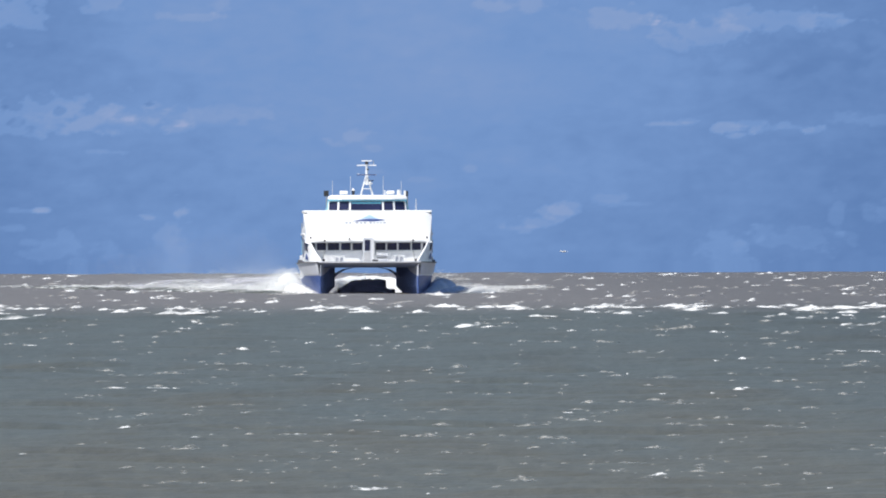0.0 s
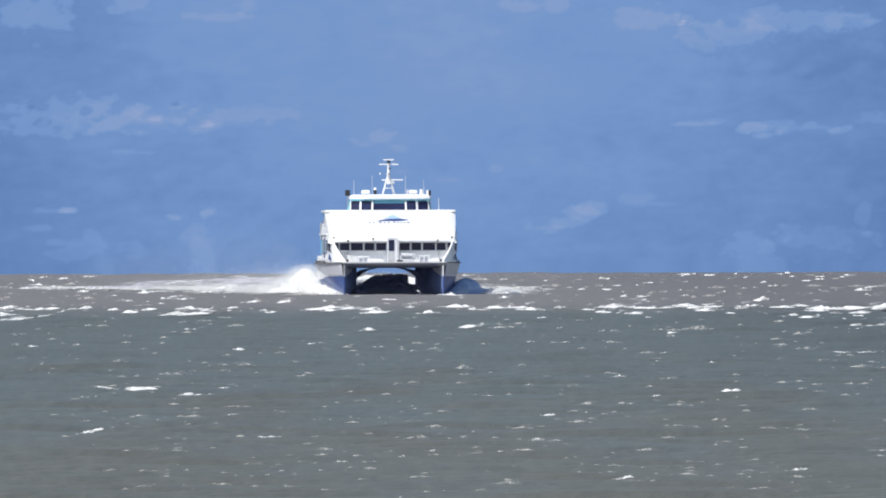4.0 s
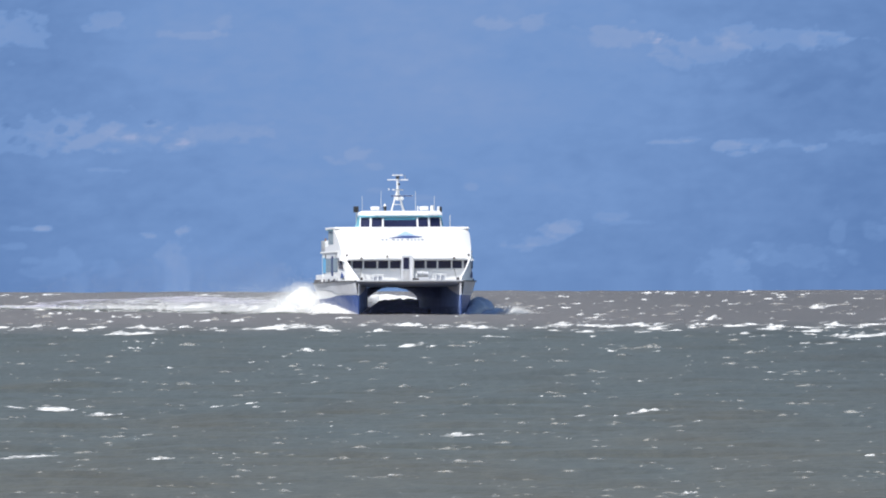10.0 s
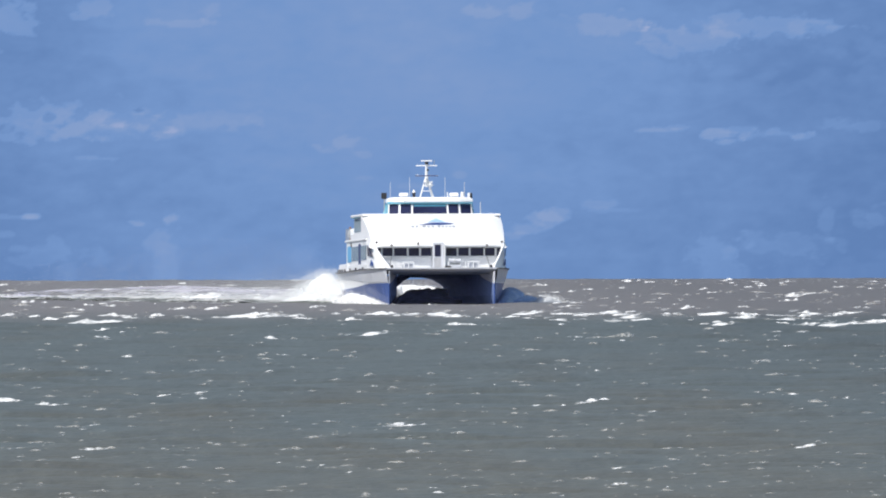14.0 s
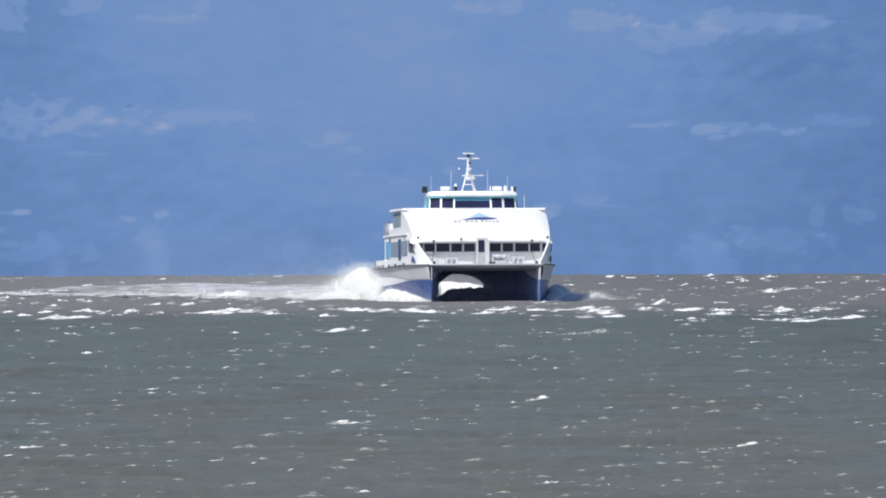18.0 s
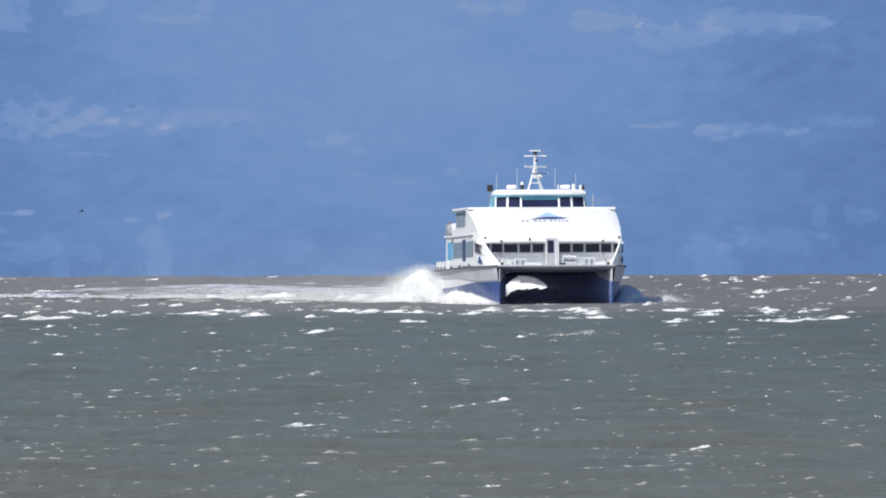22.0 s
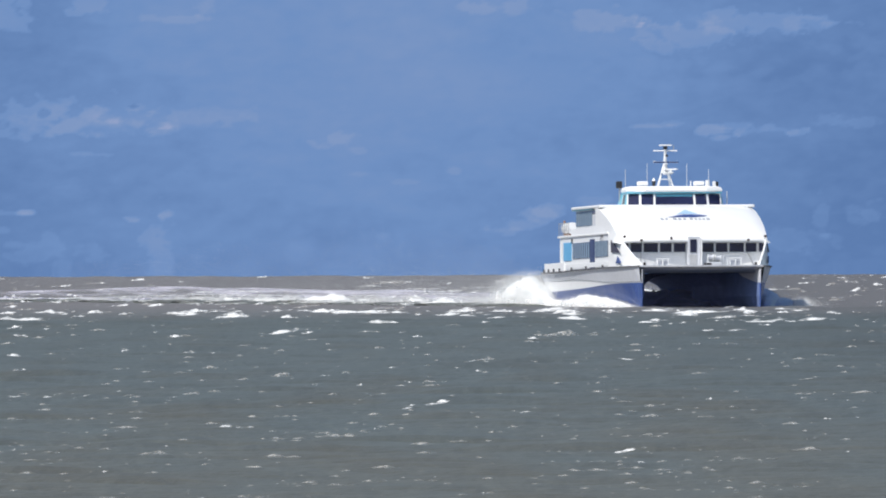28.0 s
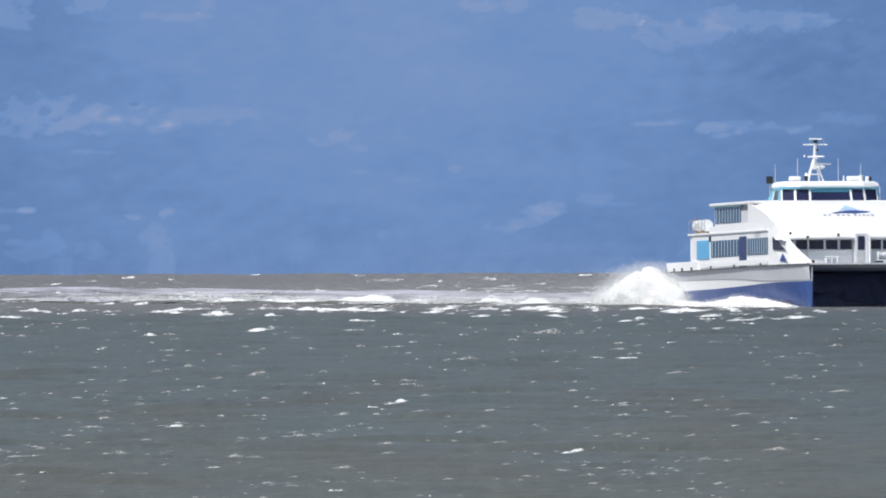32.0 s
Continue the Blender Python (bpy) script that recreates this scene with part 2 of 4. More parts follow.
def rod(a, b, r0, r1=None, n=8, bm=None):
    bm = bm or bmesh.new()
    a, b = Vector(a), Vector(b)
    m = Matrix.Translation((a + b) / 2) @ (b - a).to_track_quat("Z", "Y").to_matrix().to_4x4()
    bmesh.ops.create_cone(bm, cap_ends=True, segments=n, radius1=r0, radius2=r0 if r1 is None else r1, depth=(b - a).length, matrix=m)
    return bm


def loft(rows, bm=None, closed=False, cap=False):
    """A skin over rows of points, each row as long as the others."""
    bm = bm or bmesh.new()
    vs = [[bm.verts.new(p) for p in r] for r in rows]
    k = len(rows[0])
    for a, b in zip(vs, vs[1:]):
        for i in range(k if closed else k - 1):
            bm.faces.new((a[i], a[(i + 1) % k], b[(i + 1) % k], b[i]))
    if cap:
        bm.faces.new(vs[0]), bm.faces.new(vs[-1])
    bmesh.ops.recalc_face_normals(bm, faces=bm.faces)
    return bm


def plate(points, thick):
    """A flat panel through the points, thickened along its normal."""
    bm = bmesh.new()
    f = bm.faces.new([bm.verts.new(p) for p in points])
    bm.normal_update()
    n = f.normal.copy()
    r = bmesh.ops.extrude_face_region(bm, geom=[f])
    bmesh.ops.translate(bm, vec=n * thick, verts=[v for v in r["geom"] if isinstance(v, bmesh.types.BMVert)])
    bmesh.ops.recalc_face_normals(bm, faces=bm.faces)
    return bm


def thing(name, label, category, group="", kind=""):
    return tagged(new(name), label, category, group, kind)


# ---- the water ----
WAVE_SPEED = 1.5                    # metres a second towards the shore
rng = np.random.default_rng(4)
WAVES = [(lam, math.radians(a), amp, ph) for lam, a, amp, ph in zip(
    rng.uniform(2.2, 7.5, 18), rng.normal(8, 24, 18), rng.uniform(0.4, 1, 18), rng.uniform(0, 6.28, 18))]


def swell(x, y):
    """Height of the chop at rest, sharper at the crests than in the troughs."""
    h = np.zeros(np.broadcast(x, y).shape)
    for lam, a, amp, ph in WAVES:
        k = 2 * math.pi / lam
        h = h + amp * lam * 0.0058 * np.sin(k * (y * math.cos(a) + x * math.sin(a)) + ph)
    return h + 0.9 * np.abs(h) * h


def calm(y):
    """The chop is lower in the lee of the bar and far out."""
    return np.interp(y, [1545, 1755, 2500, 3445], [1, 0.5, 0.45, 0.6])


def grid_mesh(name, x, y, z, material):
    """One sheet from arrays of rows by columns."""
    r, c = x.shape
    me = bpy.data.meshes.new(name)
    me.vertices.add(r * c)
    me.vertices.foreach_set("co", np.stack([x, y, z], -1).astype(np.float32).ravel())
    i = np.arange(r * c).reshape(r, c)
    q = np.stack([i[:-1, :-1], i[:-1, 1:], i[1:, 1:], i[1:, :-1]], -1).reshape(-1, 4)
    me.loops.add(q.size)
    me.loops.foreach_set("vertex_index", q.ravel().astype(np.int32))
    me.polygons.add(len(q))
    me.polygons.foreach_set("loop_start", np.arange(0, q.size, 4, dtype=np.int32))
    me.polygons.foreach_set("use_smooth", np.ones(len(q), dtype=bool))
    me.update(calc_edges=True)
    me.validate()
    me.materials.append(material)
    return new(name, me)


def make_water():
    ys = np.concatenate([np.linspace(-3000, 300, 12), np.linspace(330, 410, 6), np.arange(412, 950, 0.9), np.arange(950, 1795, 1.9),
                         np.arange(1795, 3446, 5.0), [3485, 3565, 3750, 4150, 4850]])
    an = np.concatenate([-np.radians(np.geomspace(60, 1.4, 16)), np.radians(np.linspace(-1.32, 1.32, 260)), np.radians(np.geomspace(1.4, 60, 16))])
    y = np.repeat(ys[:, None], len(an), 1)
    x = np.maximum(np.clip(ys, 0, 3550), 380)[:, None] * np.tan(an)[None, :]
    fade = np.clip((ys - 330) / 90, 0, 1)[:, None] * (np.abs(an) < radians(1.33))[None, :]
    z = swell(x, y) * fade * calm(ys)[:, None]
    z = z - np.interp(ys, [0, 3446, 3565, 3750, 4150, 4850], [0, 0, 0.45, 1.3, 3.0, 6.0])[:, None]
    return tagged(grid_mesh("water", x, y, z, WATER), "choppy grey-green bay water, browner beyond the bar", "water", kind="structure")


water = make_water()


# ---- the far shore ----
def make_hills():
    el = np.concatenate([[-0.4], np.linspace(-0.06, 0.66, 175), np.linspace(0.69, 1.7, 12)])
    an = np.concatenate([-np.geomspace(80, 1.7, 30), np.linspace(-1.6, 1.6, 620), np.geomspace(1.7, 80, 30)])
    A, E = np.meshgrid(np.radians(an), np.radians(el))
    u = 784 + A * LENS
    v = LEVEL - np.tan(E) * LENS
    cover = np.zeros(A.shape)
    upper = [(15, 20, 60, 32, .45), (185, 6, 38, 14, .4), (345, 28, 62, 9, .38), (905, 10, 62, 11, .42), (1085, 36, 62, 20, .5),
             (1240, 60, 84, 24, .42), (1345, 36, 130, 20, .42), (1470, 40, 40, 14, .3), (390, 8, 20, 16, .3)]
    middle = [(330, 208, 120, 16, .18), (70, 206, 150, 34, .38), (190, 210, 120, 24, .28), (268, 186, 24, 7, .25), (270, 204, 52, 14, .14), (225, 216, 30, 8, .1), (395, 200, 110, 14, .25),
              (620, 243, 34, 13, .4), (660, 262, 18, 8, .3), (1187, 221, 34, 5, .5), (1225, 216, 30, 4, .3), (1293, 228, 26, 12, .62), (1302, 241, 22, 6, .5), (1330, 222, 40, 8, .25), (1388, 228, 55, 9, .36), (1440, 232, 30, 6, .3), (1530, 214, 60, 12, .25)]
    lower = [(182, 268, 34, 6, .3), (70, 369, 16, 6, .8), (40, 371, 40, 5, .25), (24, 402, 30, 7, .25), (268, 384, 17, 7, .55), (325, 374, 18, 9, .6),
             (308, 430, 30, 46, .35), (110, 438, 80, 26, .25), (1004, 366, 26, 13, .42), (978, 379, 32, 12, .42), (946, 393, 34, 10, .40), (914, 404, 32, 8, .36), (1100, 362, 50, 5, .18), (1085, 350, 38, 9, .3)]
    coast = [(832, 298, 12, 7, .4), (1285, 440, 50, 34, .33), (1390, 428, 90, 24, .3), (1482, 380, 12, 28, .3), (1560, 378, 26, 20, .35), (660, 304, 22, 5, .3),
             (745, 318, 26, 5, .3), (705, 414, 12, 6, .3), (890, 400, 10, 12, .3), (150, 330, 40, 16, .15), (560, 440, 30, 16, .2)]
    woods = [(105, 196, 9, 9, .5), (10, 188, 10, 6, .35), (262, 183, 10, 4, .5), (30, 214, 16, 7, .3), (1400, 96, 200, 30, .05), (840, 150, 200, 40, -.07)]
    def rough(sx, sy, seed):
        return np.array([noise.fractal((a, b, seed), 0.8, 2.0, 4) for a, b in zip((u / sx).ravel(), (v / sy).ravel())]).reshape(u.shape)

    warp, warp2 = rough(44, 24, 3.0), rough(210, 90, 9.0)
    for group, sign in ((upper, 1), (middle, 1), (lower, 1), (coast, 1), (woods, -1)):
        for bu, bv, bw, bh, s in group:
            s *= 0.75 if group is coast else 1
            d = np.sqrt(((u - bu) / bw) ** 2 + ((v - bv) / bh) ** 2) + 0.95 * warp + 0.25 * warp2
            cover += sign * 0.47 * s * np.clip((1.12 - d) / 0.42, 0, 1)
    # lens falloff put into the slopes: lighter in the middle, darker to both sides
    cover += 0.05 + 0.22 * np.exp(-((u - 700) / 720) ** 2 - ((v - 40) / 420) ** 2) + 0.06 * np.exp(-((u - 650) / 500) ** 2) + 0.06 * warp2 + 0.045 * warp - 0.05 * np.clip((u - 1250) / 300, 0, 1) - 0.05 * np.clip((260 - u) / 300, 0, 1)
    R = 4350 + 22000 * np.radians(np.maximum(el, 0))[:, None] + 12 * warp2
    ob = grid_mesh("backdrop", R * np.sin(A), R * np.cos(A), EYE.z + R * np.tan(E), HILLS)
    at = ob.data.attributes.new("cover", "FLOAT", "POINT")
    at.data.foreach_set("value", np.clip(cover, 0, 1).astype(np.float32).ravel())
    return tagged(ob, "far hills in blue haze with pale grass patches", "hills", kind="structure")


make_hills()


# ---- the ferry: origin at the bow on the waterline, y runs aft, x to its port side ----
ferry = thing("ferry", "white and blue passenger catamaran ferry under way at speed", "ferry")
STATIONS = [0, 0.8, 2, 4, 6.5, 10, 16, 24, 32, 41]


def at(table, y):
    return float(np.interp(y, [p[0] for p in table], [p[1] for p in table]))


GUNWALE = [(0, 4.45), (0.8, 4.75), (2, 5.1), (4, 5.5), (6.5, 5.75), (10, 5.85), (41, 5.85)]
KNUCKLE = [(0, 4.27), (0.8, 4.45), (2, 4.75), (4, 5.15), (6.5, 5.42), (10, 5.58), (41, 5.62)]
OUTER = [(0, 4.22), (0.8, 4.33), (2, 4.5), (4, 4.8), (6.5, 5.05), (10, 5.25), (16, 5.35), (41, 5.38)]
INNER = [(0, 4.18), (0.8, 4.05), (2, 3.85), (4, 3.5), (6.5, 3.2), (10, 2.95), (16, 2.8), (41, 2.8)]
BOOT = [(0, 1.36), (8, 1.33), (20, 1.15), (41, 1.05)]      # top of the blue
CHINE = [(0, 1.42), (6, 1.44), (11, 1.5), (17, 1.68), (26, 1.8), (41, 1.82)]
SHEER = [(0, 2.5), (6, 2.47), (41, 2.4)]


def mixed(a, b, f):
    return a + (b - a) * f


def hull(s):
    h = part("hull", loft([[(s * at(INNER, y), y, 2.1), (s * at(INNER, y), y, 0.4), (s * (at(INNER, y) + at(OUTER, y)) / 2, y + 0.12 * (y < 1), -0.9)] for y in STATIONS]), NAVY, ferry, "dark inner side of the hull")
    rows = [[(s * (at(INNER, y) + at(OUTER, y)) / 2, y + 0.12 * (y < 1), -0.9), (s * at(OUTER, y), y, 0.1),
             (s * mixed(at(OUTER, y), at(KNUCKLE, y), at(BOOT, y) / at(CHINE, y)), y, at(BOOT, y))] for y in STATIONS]
    part("bottom_paint", loft(rows), BLUE, h, "blue band above the waterline")
    rows = [[(s * mixed(at(OUTER, y), at(KNUCKLE, y), at(BOOT, y) / at(CHINE, y)), y, at(BOOT, y)), (s * at(KNUCKLE, y), y, at(CHINE, y))] for y in STATIONS]
    part("white_strake", loft(rows), WHITE, h)
    # the overhanging flare takes the grey paint for its shade
    rows = [[(s * at(KNUCKLE, y), y, at(CHINE, y)), (s * (at(KNUCKLE, y) + 0.05), y, at(CHINE, y) + 0.02), (s * at(GUNWALE, y), y - 0.15 * (y < 1), at(SHEER, y))] for y in STATIONS]
    part("flare", loft(rows), PALE, h, "flared topside, its shade put in as grey-white")
    def stem(z0, z1, material, low):
        part("stem", loft([[(s * 4.24, 0.0, z), (s * 4.2, -0.04, z), (s * 4.14, 0.03, z)] for z in (z1, z0)] + ([[(s * 4.22, 0.15, -0.9), (s * 4.2, 0.12, -0.9), (s * 4.18, 0.15, -0.9)]] if low else [])), material, h)

    stem(1.32, 2.3, PALE, False)
    stem(0.0, 1.318, BLUE, True)
    ys = (0.02, 0.8, 2, 4, 5.5)
    part("inner_flare", loft([[(s * (at(INNER, y) - 0.015), y, 2.2) for y in ys], [(s * (at(INNER, y) - 0.015), y, z) for y, z in zip(ys, (1.33, 1.36, 1.5, 1.8, 2.15))]]), PALE, h, "grey upper edge of the tunnel side")
    bm = bmesh.new()
    tri = [(s * 2.8, 41, 2.1), (s * 2.8, 41, 0.4), (s * 4.1, 41, -0.9), (s * 5.38, 41, 0.1), (s * 5.62, 41, 1.82), (s * 5.85, 41, 2.4)]
    bm.faces.new([bm.verts.new(p) for p in tri])
    part("transom", bm, PALE, h)
    rows = []
    for y in STATIONS:
        x, z = at(GUNWALE, y), at(SHEER, y)
        rows.append([(s * (x + 0.09), y - 0.15 * (y < 1), z - 0.03), (s * (x + 0.09), y - 0.15 * (y < 1), z + 0.05), (s * (x - 0.08), y - 0.1 * (y < 1), z + 0.05), (s * (x - 0.08), y - 0.1 * (y < 1), z - 0.03)])
    part("rubbing_strake", loft(rows, closed=True, cap=True), STRAKE, h, "dark rubbing strake along the deck edge")
    return h


hull(-1), hull(1)
for s in (-1, 1):
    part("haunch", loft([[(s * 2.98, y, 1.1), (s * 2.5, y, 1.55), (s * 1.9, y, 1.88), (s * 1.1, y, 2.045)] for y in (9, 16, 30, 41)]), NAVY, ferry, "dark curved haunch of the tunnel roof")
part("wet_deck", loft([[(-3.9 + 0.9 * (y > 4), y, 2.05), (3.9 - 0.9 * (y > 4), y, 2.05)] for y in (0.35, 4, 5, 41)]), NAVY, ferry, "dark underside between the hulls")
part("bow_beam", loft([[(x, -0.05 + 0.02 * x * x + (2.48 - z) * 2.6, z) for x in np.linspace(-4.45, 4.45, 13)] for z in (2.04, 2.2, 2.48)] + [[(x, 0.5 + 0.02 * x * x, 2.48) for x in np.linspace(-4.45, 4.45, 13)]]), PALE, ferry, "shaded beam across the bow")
part("toe_rail", loft([[(x, -0.1 + 0.02 * x * x, z) for x in np.linspace(-4.5, 4.5, 13)] for z in (2.47, 2.58)] + [[(x, 0.05 + 0.02 * x * x, z) for x in np.linspace(-4.5, 4.5, 13)] for z in (2.58, 2.47)], closed=False), PALE, ferry)
part("main_deck", loft([[(-at(GUNWALE, y) + 0.06, y, 2.46), (at(GUNWALE, y) - 0.06, y, 2.46)] for y in [0.2] + STATIONS[1:]]), GREY, ferry, "grey foredeck")

# lower saloon: the front wall under the visor
Z0, Z1 = 2.48, 4.25
front = part("front_wall", box(-5.15, 5.15, 4.0, 4.1, Z0, Z1), WHITE, ferry, "white front wall in the shade of the visor")
PANES = [(-4.97, -4.63), (-4.46, -3.68), (-3.54, -2.54), (-2.38, -1.57), (-1.4, -0.57), (0.59, 1.43), (1.59, 2.4), (2.56, 3.58), (3.71, 4.47), (4.65, 5.1)]
for a, b in PANES:
    w = part("window", box(a, b, 3.93, 3.995, 3.55, 4.16, 0.03), GLASS, front, "dark saloon window")
    part("window_frame", box(a - 0.07, a - 0.02, 3.88, 3.99, 3.5, 4.2), WHITE, w)
    part("window_frame", box(b + 0.02, b + 0.07, 3.88, 3.99, 3.5, 4.2), WHITE, w)
part("ledge", box(-5.05, 5.05, 3.86, 3.99, 3.44, 3.5, 0.02), WHITE, front)
door = part("door", box(-0.5, 0.36, 3.02, 3.9, Z0, 4.62, 0.03), PALE, front, "pale grey door housing in the middle of the front")
part("pane", box(-0.37, 0.1, 2.97, 3.012, 3.5, 4.42, 0.02), GLASS, door)
part("lower_panel", box(-0.4, 0.12, 2.985, 3.012, 2.6, 3.36, 0.02), GREY, door)
part("open_leaf", box(0.38, 0.46, 2.7, 3.6, Z0, 4.5, 0.01), WHITE, door)

# side screens that run forward to the bow
for s in (-1, 1):
    pts = [(s * 5.5, 8.0, Z0), (s * 5.35, 4.0, Z0), (s * 4.75, 1.6, Z0), (s * 4.2, 0.25, Z0), (s * 4.28, 0.55, 2.75), (s * 4.75, 2.2, 3.5), (s * 5.15, 3.6, 4.3), (s * 5.5, 8.0, 4.6)]
    inner = [(x - s * 0.12, y, z) for x, y, z in pts]
    bm = bmesh.new()
    fan = [(0, 1, 7), (1, 6, 7), (1, 5, 6), (1, 2, 5), (2, 4, 5), (2, 3, 4)]
    va, vb = [bm.verts.new(p) for p in pts], [bm.verts.new(p) for p in inner]
    for f in fan:
        bm.faces.new([va[i] for i in f]), bm.faces.new([vb[i] for i in reversed(f)])
    for i in range(8):
        bm.faces.new((va[i], va[(i + 1) % 8], vb[(i + 1) % 8], vb[i]))
    bmesh.ops.recalc_face_normals(bm, faces=bm.faces)
    scr = part("side_screen", bm, WHITE, ferry, "white raked screen beside the foredeck")
    part("triangular_window", plate([(s * 5.47, 6.4, 3.55), (s * 5.27, 3.4, 3.5), (s * 5.50, 6.4, 4.42)], -0.06 * s if s > 0 else 0.06), GLASS, scr)
    part("emblem", plate([(s * 5.42, 4.5, 2.75), (s * 5.25, 3.2, 2.78), (s * 5.36, 3.9, 3.25)], 0.06), BLUE, scr, "small blue emblem")
    # saloon side
    wall = part("side_wall", box(s * 5.38, s * 5.5, 8.0, 33.0, Z0, 4.85), WHITE, ferry)
    for a, b in ((6.9, 14.7), (17.5, 26.5)):
        w = part("window", box(s * 5.505, s * 5.54, max(a, 8.05), b, 3.3, 4.42), TINT, wall, "long blue-tinted side window")
        n = 9
        for i in range(n):
            y = max(a, 8.05) + (b - max(a, 8.05)) * (i + 0.5) / n
            part("mullion", box(s * 5.542, s * 5.56, y - 0.11, y + 0.11, 3.32, 4.4), MULLION, w)
    part("side_door", box(s * 5.505, s * 5.57, 15.0, 17.2, Z0, 4.6, 0.02), DARKBLUE, wall, "dark blue boarding door")
    part("blue_panel", box(s * 5.505, s * 5.56, 27.2, 31.2, 3.2, 4.5, 0.02), SKYBLUE, wall, "sky blue panel")
    part("vent", box(s * 5.505, s * 5.56, 26.6, 27.1, 4.4, 4.75), RUBBER, wall)
    part("after_post", rod((s * 5.4, 33.6, Z0), (s * 5.4, 33.6, 4.8), 0.07), WHITE, ferry)
    part("bulwark", box(s * 5.5, s * 5.62, 30.5, 41.0, Z0, 3.1, 0.03), WHITE, ferry, "white bulwark round the after deck")
    part("sponson_rail", box(s * 5.55, s * 5.6, 8.0, 30.0, 2.6, 2.95, 0.02), WHITE, ferry)
    for y in (9.5, 18.2, 25.8, 32.2, 35.3, 38, 40.5):
        part("bollard", rod((s * 5.72, y, 2.45), (s * 5.72, y, 2.7), 0.07), STRAKE, ferry)
part("after_wall", box(-5.4, 5.4, 32.9, 33.0, Z0, 4.85), WHITE, ferry)
part("upper_deck", box(-5.6, 5.6, 8.0, 34.0, 4.852, 5.0, 0.04), WHITE, ferry)
part("stern_rail", box(-5.5, 5.5, 40.9, 41.0, Z0, 3.1, 0.03), WHITE, ferry)

# visor: the raked white front of the upper deck
PROFILE = [(3.3, 4.2, 5.15), (3.4, 4.5, 5.22), (4.0, 4.95, 5.3), (5.2, 5.5, 5.38), (6.8, 6.02, 5.44), (8.6, 6.45, 5.5), (10.4, 6.76, 5.53), (12.0, 6.93, 5.54)]


def sweep(x, z):
    """How far the visor's face falls back towards its sides, more so at the top."""
    return abs(x) ** 3 * (0.35 + 0.75 * (z - 4.2))


rows = []
for y, z, w in PROFILE:
    xs = np.linspace(-1, 1, 25)
    rows.append([(w * x, y + sweep(x, z), z - 0.10 * max(0, abs(x) - 0.93) / 0.07) for x in xs])
rows.insert(0, [(x, y + 0.7, z + 0.02) for x, y, z in rows[0]])
visor = smooth(part("visor", loft(rows), WHITE, ferry, "sloping white front of the upper deck"))
for s in (-1, 1):
    edge = [(s * w, y + sweep(1, z), z - 0.1) for y, z, w in PROFILE]
    foot = [(s * 5.5, min(y + 0.4 + 0.3 * i, 16.0), 4.2) for i, (y, z, w) in enumerate(PROFILE)]
    part("visor_cheek", loft([edge, foot]), WHITE, visor, "white cheek of the visor")
    for x, z in ((5.0, 4.62), (3.8, 4.36)):
        lamp = part("floodlight", box(s * x - 0.09, s * x + 0.09, 3.05, 3.25, z - 0.07, z + 0.09, 0.03), FLOOD, visor, "small dark floodlight")
        part("bracket", rod((s * x, 3.2, z - 0.08), (s * x, 3.4, z - 0.16), 0.03), METAL, lamp)
part("floodlight", box(-1.75, -1.6, 3.05, 3.25, 4.4, 4.62, 0.03), FLOOD, visor, "small dark floodlight")


def on_visor(x, u):
    """A point just off the visor at height u, on its face."""
    y = float(np.interp(u, [p[1] for p in PROFILE], [p[0] for p in PROFILE])) + sweep(x / 5.6, u)
    return (x, y - 0.03, u + 0.022)


def decal(outline, material, name, label=""):
    bm = bmesh.new()
    bm.faces.new([bm.verts.new(on_visor(x, u)) for x, u in outline])
    bmesh.ops.triangulate(bm, faces=bm.faces)
    return part(name, bm, material, visor, label)


decal([(-0.75, 6.2)] + [(x, 6.22 + 0.36 * max(0.0, 1 - abs(x - 0.12) / 0.8) ** 1.15) for x in np.linspace(-0.55, 0.85, 11)] + [(1.1, 6.22), (0.8, 6.23), (-0.3, 6.25)], CREST, "emblem_top", "light blue crest of the painted emblem")
decal([(-1.45, 6.0), (-0.75, 6.13), (-0.2, 6.2), (0.4, 6.2), (0.95, 6.18), (1.5, 6.13), (1.1, 6.05), (0.4, 6.0), (-0.35, 6.02)], WAVE, "emblem_wave", "dark blue wave of the painted emblem")
for i, (x, w, h) in enumerate([(-2.0, .22, .16), (-1.66, .18, .16), (-1.12, .26, .17), (-0.74, .22, .13), (-0.4, .22, .15), (0.08, .22, .17), (0.42, .18, .13), (0.7, .18, .13), (0.98, .18, .13), (1.26, .24, .15)]):
    decal([(x, 5.8), (x + w, 5.8), (x + w, 5.8 + h), (x, 5.8 + h)], LETTER, "lettering_bar")

